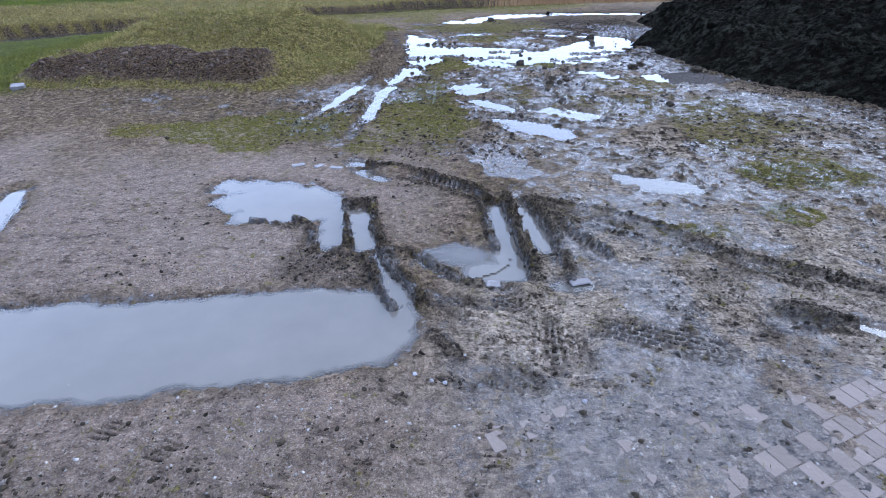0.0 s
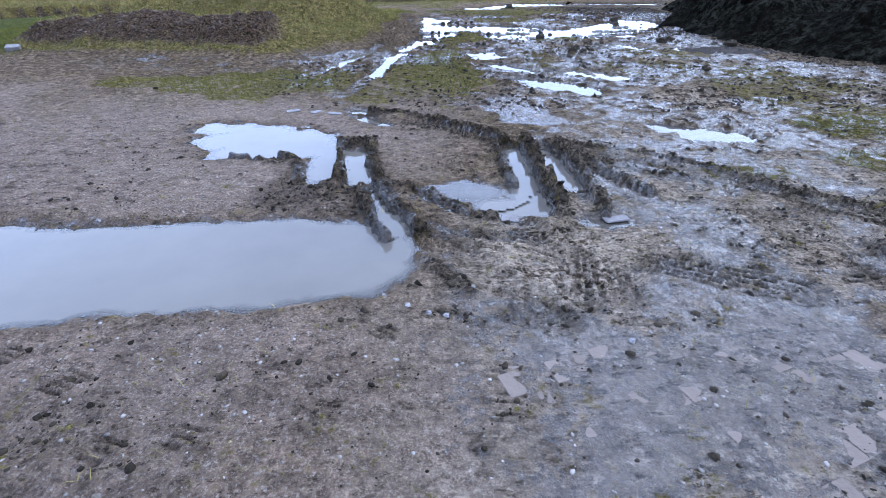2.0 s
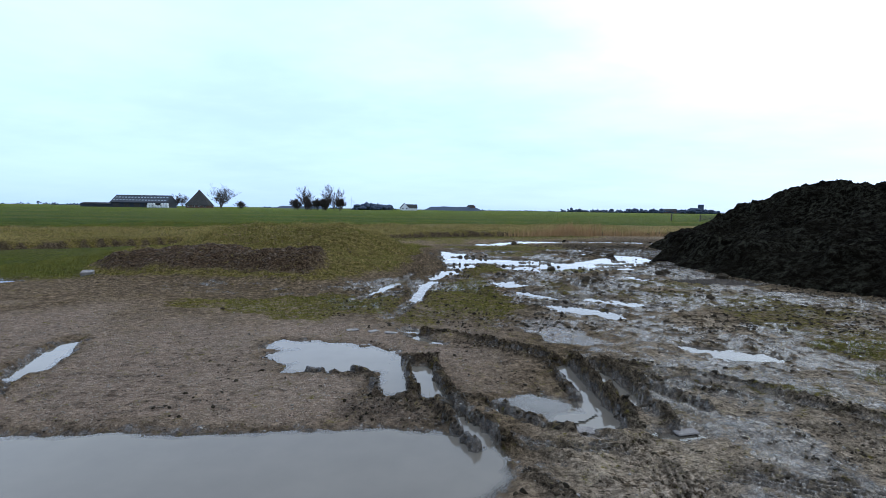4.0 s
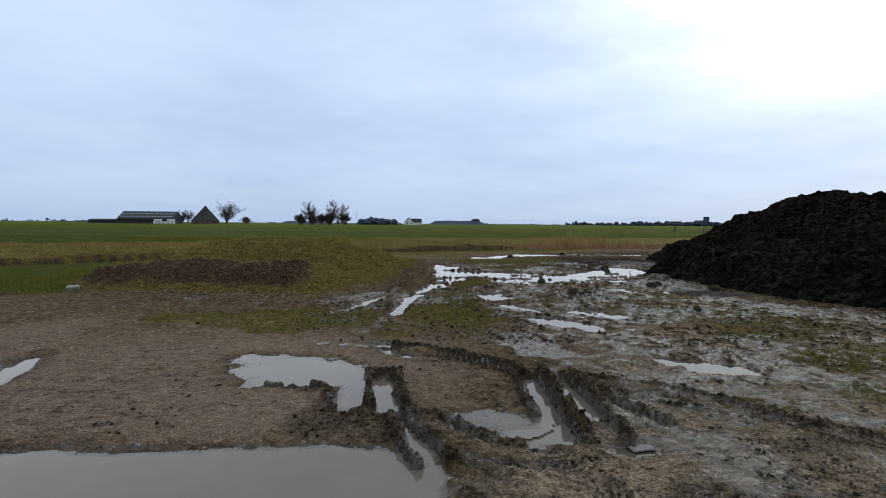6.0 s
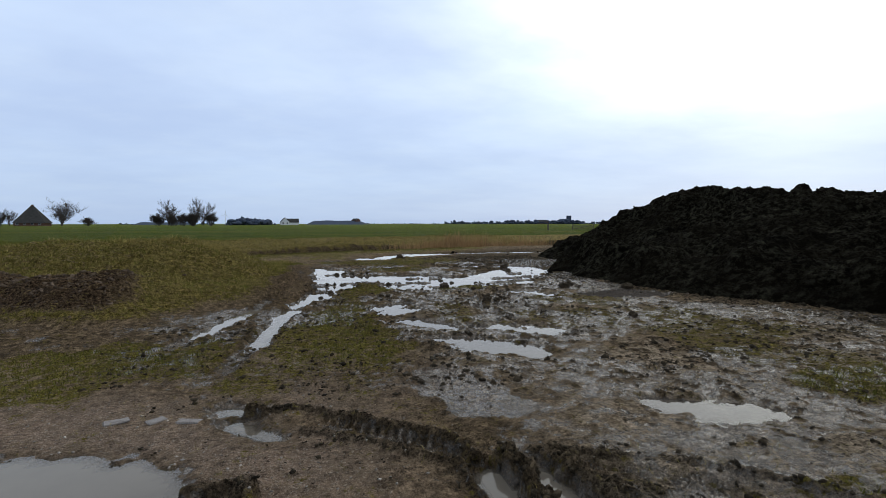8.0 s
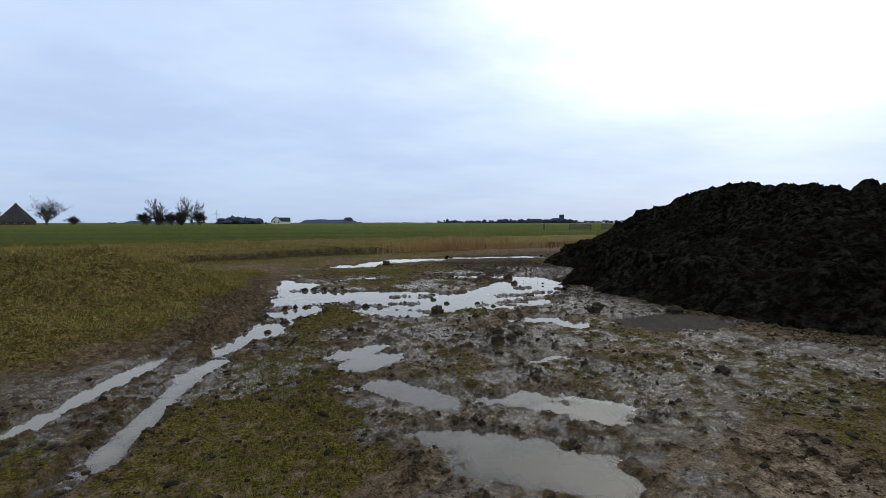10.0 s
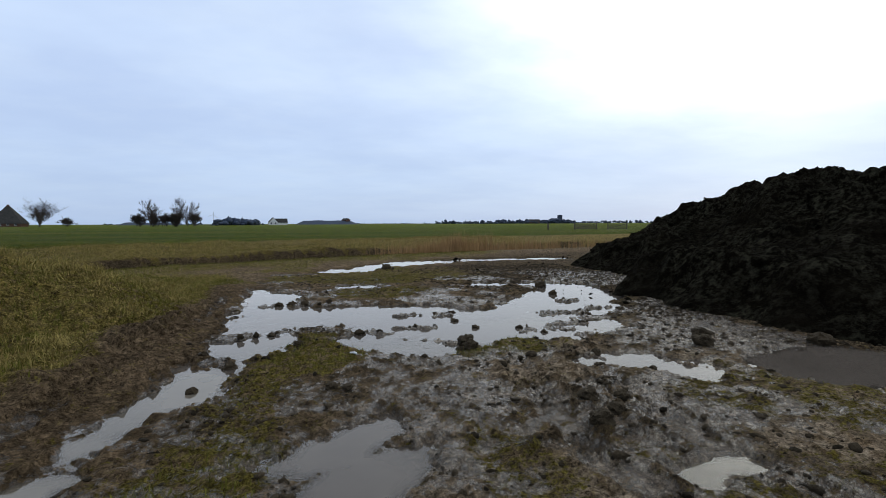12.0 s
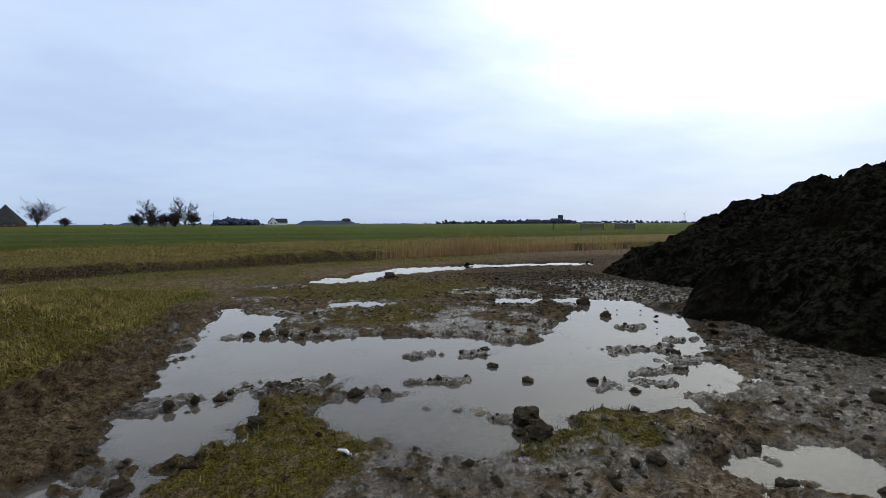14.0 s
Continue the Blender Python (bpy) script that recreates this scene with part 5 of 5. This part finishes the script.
def on_ground(x, y):
    j, i = np.clip(np.searchsorted(gx, x) - 1, 0, len(gx) - 2), np.clip(np.searchsorted(gy, y) - 1, 0, len(gy) - 2)
    u, v = (x - gx[j]) / (gx[j + 1] - gx[j]), (y - gy[i]) / (gy[i + 1] - gy[i])
    z = (H2[i, j] * (1 - u) + H2[i, j + 1] * u) * (1 - v) + (H2[i + 1, j] * (1 - u) + H2[i + 1, j + 1] * u) * v
    return z, {k: c[i, j] for k, c in C2.items()}


def sown(count, x0, x1, y0, y1, seed, chance):
    """Random places in a stretch of the plan, kept by a chance that depends on what covers the ground."""
    rs = np.random.RandomState(seed)
    x, y = x0 + (x1 - x0) * rs.rand(count), y0 + (y1 - y0) * rs.rand(count)
    z, c = on_ground(x, y)
    keep = rs.rand(count) < chance(x, y, z, c)
    return x[keep], y[keep], z[keep], rs


def blades(x, y, z, tall, wide, lean, rs, each=5, loose=0.05):
    """Verts and triangles of tufts: narrow bent blades, each an island."""
    x, y, z, tall = (np.repeat(a, each) for a in (x, y, z, tall))
    n = len(x)
    x, y = x + loose * rs.randn(n), y + loose * rs.randn(n)
    tall = tall * (0.6 + 0.7 * rs.rand(n))
    a, b = rs.rand(n) * 6.283, rs.rand(n) * 6.283
    l = np.clip(lean + 0.25 * rs.randn(n), 0, 0.97)
    w = wide * (0.6 + 0.8 * rs.rand(n))
    ox, oy = np.cos(a) * w, np.sin(a) * w
    dx, dy = np.cos(b) * l * tall, np.sin(b) * l * tall
    up = tall * np.sqrt(1 - l * l)
    base = np.stack([x, y, z - 0.01], -1)
    mid = np.stack([x + 0.35 * dx, y + 0.35 * dy, z + 0.62 * up], -1)
    tip = np.stack([x + dx, y + dy, z + up], -1)
    o = np.stack([ox, oy, 0 * ox], -1)
    v = np.stack([base - o, base + o, mid - 0.7 * o, mid + 0.7 * o, tip], 1).reshape(-1, 3)
    f = np.array([(0, 1, 3), (0, 3, 2), (2, 3, 4)])
    return v, (f[None] + 5 * np.arange(n)[:, None, None]).reshape(-1, 3)


# dead grass matted over the hump
x, y, z, rs = sown(30000, -10.5, -0.8, 9.2, 20.0, 201, lambda x, y, z, c: 0.85 * c["straw"] * (1 - c["earth"]) * smooth(-0.7, 0.2, fbm(x, y, 0.8, 3, 227)))
t = 0.06 + 0.13 * smooth(-0.2, 0.6, fbm(x, y, 0.7, 3, 202)) + 0.06 * smooth(0.5, 0.9, z)
v, i = blades(x, y, z, 0.75 * t, 0.0035, 0.95, rs, 10, 0.06)
stuff("dry_grass", v, i, M_STRAW, "matted pale dead grass over a low hump", "grass")
x, y, z, rs = sown(26000, -10.5, -0.8, 9.2, 20.0, 203, lambda x, y, z, c: 0.6 * c["grass"] * (1 - c["earth"]))
v, i = blades(x, y, z, np.full(len(x), 0.06), 0.004, 0.75, rs, 6, 0.06)
stuff("green_grass", v, i, M_GREEN, "short green grass growing through the dead tufts", "grass")
# short worn grass on the yard
x, y, z, rs = sown(60000, -6, 7.0, 2.5, 19, 204, lambda x, y, z, c: 0.8 * smooth(0.35, 0.8, c["grass"]) * (1 - c["straw"]) * (z > 0.012) * (1 - smooth(0.3, 0.6, z)))
v, i = blades(x, y, z, 0.018 + 0.030 * rs.rand(len(x)), 0.0035, 0.6, rs, 4, 0.035)
stuff("worn_grass", v, i, M_GREEN, "thin trampled grass in the mud", "grass")
# the verge on the near side of the ditch and the dead grass on its far bank
x, y, z, rs = sown(60000, -24, 14, 12, 42, 205, lambda x, y, z, c: 0.6 * smooth(0.3, 0.7, c["straw"]) * (np.abs(z - 0.2) < 0.35) * (1 - smooth(-9, -7, x) * smooth(20.5, 19.5, y)))
v, i = blades(x, y, z, 0.06 + 0.09 * rs.rand(len(x)) ** 2, 0.011, 0.8, rs, 4, 0.10)
stuff("bank_grass", v, i, M_STRAW, "dead yellow grass along the ditch bank", "grass")
x, y, z, rs = sown(40000, -20, 10, 12, 34, 206, lambda x, y, z, c: 0.5 * smooth(0.5, 0.9, c["grass"]) * (y > 19.5 + 0.5 * (x < -9)))
v, i = blades(x, y, z, 0.04 + 0.05 * rs.rand(len(x)), 0.006, 0.5, rs, 4, 0.08)
stuff("verge_grass", v, i, M_GREEN, "short green verge grass beside the ditch", "grass")
# reeds in the ditch
rs = np.random.RandomState(207)
bunch = [(6.6, 31.0, 0.8, 520), (7.8, 31.3, 0.5, 520), (9.6, 32.6, 0.35, 160), (11.2, 33.3, 0.4, 120), (13.0, 33.9, 0.5, 200), (14.9, 34.4, 0.4, 80), (5.0, 30.6, 0.8, 160), (17.5, 35.0, 1.2, 120)]
x = np.concatenate([cx + r * rs.randn(n) for cx, cy, r, n in bunch])
y = np.concatenate([cy + 0.30 * (rs.randn(n)) + 0.30 * r * rs.randn(n) for cx, cy, r, n in bunch])
t = np.concatenate([np.full(n, 1.15 if k in (1, 2) else 0.85) for k, (_, _, _, n) in enumerate(bunch)]) * (0.6 + 0.5 * rs.rand(len(x)))
v, i = blades(x, y, np.full(len(x), -0.42), t, 0.009, 0.14, rs, 2, 0.05)
stuff("reeds", v, i, M_REED, "dry brown reeds standing in the ditch", "reeds")

# crumbs and clods of churned mud
x, y, z, rs = sown(70000, -2.5, 6.5, 1.2, 7.5, 211, lambda x, y, z, c: 0.55 * smooth(0.25, 0.8, c["dark"]) * (z > -0.02))
v, i = lumps(np.stack([x, y, z], -1), 0.005 + 0.014 * rs.rand(len(x)) ** 2.5, 212, 0.8, 0.25)
stuff("mud_crumbs", v, i, M_CLOD, "dark crumbs of churned wet mud", "mud")
x, y, z, rs = sown(150000, -2.0, 8.0, 5.6, 21.0, 213, lambda x, y, z, c: (0.30 * smooth(0.2, 0.8, c["dark"]) + 0.17 * smooth(-0.1, 0.5, fbm(x, y, 0.6, 3, 226)) * (1 - 0.5 * c["grass"])) * (z > 0.004) * (1 - c["straw"]) * (1 - smooth(-0.1, -0.5, x) * smooth(8.5, 10, y)))
v, i = lumps(np.stack([x, y, z], -1), 0.006 + 0.026 * rs.rand(len(x)) ** 3.4, 214, 0.75, 0.28)
stuff("mud_clods", v, i, M_CLOD, "dark clods of wet mud strewn between puddles", "mud")
# stones and rubble trodden into the yard
x, y, z, rs = sown(60000, -5, 4.5, 0.4, 7.0, 215, lambda x, y, z, c: (0.22 * c["rubble"] + 0.04) * (z > 0.0))
v, i = lumps(np.stack([x, y, z], -1), 0.0025 + 0.0075 * rs.rand(len(x)) ** 3.5, 216, 0.7, 0.2)
stuff("pebbles", v, i, M_STONE, "pale pebbles and brick chips trodden into mud", "pebbles")
x, y, z, rs = sown(22000, -9.2, -2.2, 8.4, 12.2, 217, lambda x, y, z, c: 0.45 * smooth(0.2, 0.7, c["earth"]) + 0.02)
v, i = lumps(np.stack([x, y, z], -1), 0.005 + 0.026 * rs.rand(len(x)) ** 3.5, 218, 0.8, 0.25)
stuff("rubble_crumbs", v, i, varied("brown_crumb", (0.010, 0.007, 0.004), (0.16, 0.115, 0.078), 14.0, 0.9, 0.005, "island"), "brown earth crumbs and rubble on a bare pile", "rubble")
# clods over the big mound
rs = np.random.RandomState(219)
x, y = 4.5 + 16 * rs.rand(16000), 2 + 24 * rs.rand(16000)
z = heap_height(x, y)
d, _, _ = along(x, y, HEAP)
keep = (z > 0.02) | ((d < 9.0) & (rs.rand(len(x)) < 0.05))
x, y, z = x[keep], y[keep], np.maximum(z[keep], 0.03)
v, i = lumps(np.stack([x, y, z], -1), 0.012 + 0.060 * rs.rand(len(x)) ** 6, 220, 0.8, 0.3)
stuff("soil_clods", v, i, M_SOIL, "dark clods scattered over the earth mound", "soil")


# dark crumbs and bits of straw over the trodden yard
x, y, z, rs = sown(60000, -5, 4.5, 0.5, 7.0, 221, lambda x, y, z, c: (0.10 * c["rubble"] + 0.12) * smooth(-0.3, 0.4, fbm(x, y, 0.5, 3, 222)) * (z > 0.0))
v, i = lumps(np.stack([x, y, z], -1), 0.0025 + 0.0065 * rs.rand(len(x)) ** 3.0, 223, 0.7, 0.25)
stuff("yard_crumbs", v, i, M_CLOD, "dark crumbs of mud trodden over the yard", "mud")
x, y, z, rs = sown(9000, -5, 4.5, 0.5, 7.0, 224, lambda x, y, z, c: 0.25 * smooth(0.0, 0.5, fbm(x, y, 0.7, 3, 225)) * (z > 0.0))
v, i = blades(x, y, z + 0.008, np.full(len(x), 0.05), 0.0016, 0.95, rs, 2, 0.03)
stuff("straw_bits", v, i, M_STRAW, "scattered bits of straw on the yard", "straw")


# ---- single things ----
def lump(name, x, y, r, material, label, category, seed, flat=0.7, group=""):
    bm = bmesh.new()
    bmesh.ops.create_icosphere(bm, subdivisions=3, radius=r)
    for v in bm.verts:
        n = noise.noise(v.co / r * 1.7 + Vector((seed, 0, 0))) * 0.5 + noise.noise(v.co / r * 4.0 + Vector((0, seed, 0))) * 0.22 + noise.noise(v.co / r * 9.0) * 0.08
        v.co = Vector((v.co.x, v.co.y, v.co.z * flat)) * (1 + n)
    me = bpy.data.meshes.new(name)
    bm.to_mesh(me)
    bm.free()
    me.materials.append(material)
    ob = new(name, me)
    z = float(on_ground(np.array([x]), np.array([y]))[0][0])
    ob.location = (x, y, max(z, -0.02) + r * flat * 0.45)
    return tagged(ob, label, category, group)


for n, (x, y, r) in enumerate(((2.38, 12.12, 0.11), (2.34, 11.86, 0.09), (2.27, 12.0, 0.05), (1.3, 12.98, 0.06), (0.42, 15.3, 0.10), (0.62, 15.25, 0.07), (1.0, 15.2, 0.06), (2.75, 14.05, 0.05), (5.05, 11.75, 0.12), (5.3, 16.4, 0.14), (0.05, 11.9, 0.08), (2.7, 20.9, 0.16), (4.6, 13.4, 0.06), (4.25, 8.05, 0.08), (-0.25, 12.3, 0.05), (2.55, 9.55, 0.09), (2.8, 9.75, 0.08), (3.0, 10.0, 0.07), (2.75, 12.95, 0.06), (-3.4, 6.6, 0.035), (6.1, 11.2, 0.13), (0.22, 15.3, 0.09), (-0.13, 11.28, 0.06), (0.93, 10.98, 0.06), (1.05, 10.91, 0.05), (0.30, 13.15, 0.06), (-0.02, 13.0, 0.05), (0.62, 12.56, 0.07), (3.47, 12.5, 0.05), (3.28, 12.8, 0.06), (2.71, 9.97, 0.08), (3.33, 11.07, 0.06), (3.76, 10.9, 0.05), (4.75, 11.4, 0.13), (3.54, 11.48, 0.06), (2.78, 11.36, 0.06), (5.03, 15.34, 0.10), (2.61, 13.43, 0.06))):
    lump("mud_clod", x, y - 0.25 * (y > 10.5), r * 0.8, M_CLOD, "dark wet clod of mud standing out of a puddle" if r > 0.055 else "small dark clod of mud on the ground", "clod", n * 3.7, 0.75, "large clods in the mud")
for n, (x, y, r) in enumerate(((-2.04, 1.88, 0.028), (0.2, 1.78, 0.02), (0.12, 1.8, 0.016), (-0.1, 1.95, 0.014), (0.98, 1.62, 0.018), (1.62, 0.92, 0.02), (0.02, 1.86, 0.018), (0.33, 2.0, 0.014))):
    lump("stone", x + 0.07, y + 0.2, r * 0.75, M_SLAB, "pale stone lying on the muddy yard", "stone", 50 + n * 2.3, 0.65, "pale stones on the yard")


def slab(x, y, turn, wide, deep, thick, tilt, label):
    bm = box(bmesh.new(), -wide / 2, wide / 2, -deep / 2, deep / 2, -thick / 2, thick / 2, 0.008)
    bmesh.ops.subdivide_edges(bm, edges=bm.edges[:], cuts=2)
    for v in bm.verts:
        v.co += 0.006 * noise.noise_vector(v.co * 9 + Vector((x, y, 0)))
    me = bpy.data.meshes.new("slab")
    bm.to_mesh(me)
    bm.free()
    me.materials.append(M_FLAG)
    ob = new("slab", me)
    z = float(on_ground(np.array([x]), np.array([y]))[0][0])
    ob.matrix_world = pose(x, y, max(z, 0) + thick * 0.1, tilt, 0, turn)
    tagged(ob, label, "slab")


slab(0.52, 3.05, 5, 0.13, 0.12, 0.012, 2, "flat pale brick trodden into the mud")
slab(0.68, 3.03, -4, 0.12, 0.10, 0.012, -2, "flat pale brick pressed level into mud")
slab(1.36, 3.03, 12, 0.17, 0.07, 0.012, 3, "long pale stone slab half buried in mud")
slab(-7.6, 9.75, 25, 0.22, 0.16, 0.13, 12, "grey concrete lump lying on the bare earth pile")
slab(-1.37, 5.54, 22, 0.15, 0.09, 0.014, 0, "flat wet stone in front of the ruts")
slab(-0.9, 5.44, -20, 0.17, 0.08, 0.014, 0, "flat wet stone beside a rut")
slab(-1.12, 5.51, 38, 0.12, 0.09, 0.014, 0, "flat wet stone in a row before the puddle")

rag = thing("stick", pose(1.17, 11.66, 0.05, 0, 0, -52), "short pale peeled stick lying on mud", "stick")
v, i = tube([Vector((-0.055, 0, 0)), Vector((0, 0.008, 0.008)), Vector((0.055, 0, 0.0))], [0.008, 0.012, 0.007], 6)
o = new("shaft", tris("shaft", v, i, M_WHITE))
o.parent = rag

# ---- brick paving under the thin mud, last ----
paving = tagged(new("pavement"), "worn brick paving half covered with mud", "pavement", kind="structure")
bm = box(bmesh.new(), -0.0495, 0.0495, -0.0625, 0.0625, -0.04, 0.0, 0.004)
brick_mesh = bpy.data.meshes.new("brick")
bm.to_mesh(brick_mesh)
bm.free()
brick_mesh.materials.append(M_BRICK)
rnd = random.Random(8)
ca, sa = math.cos(radians(21)), math.sin(radians(21))
for row in range(-9, 13):
    for col in range(-4, 36):
        u, w = col * 0.102 + 0.051 * (row % 2) + 0.45, row * 0.128
        x, y = ca * u - sa * w, 0.42 + sa * u + ca * w
        if x + 0.9 * (y - 1.2) < 0.8 or x > 3.1 or y < 0.7 or y > 1.75 + 0.06 * x:
            continue
        ob = new("brick", brick_mesh)
        ob.parent = paving
        ob.matrix_world = pose(x, y, 0.0252 + rnd.gauss(0, 0.0014), rnd.gauss(0, 0.8), rnd.gauss(0, 0.6), 21 + rnd.gauss(0, 0.8))
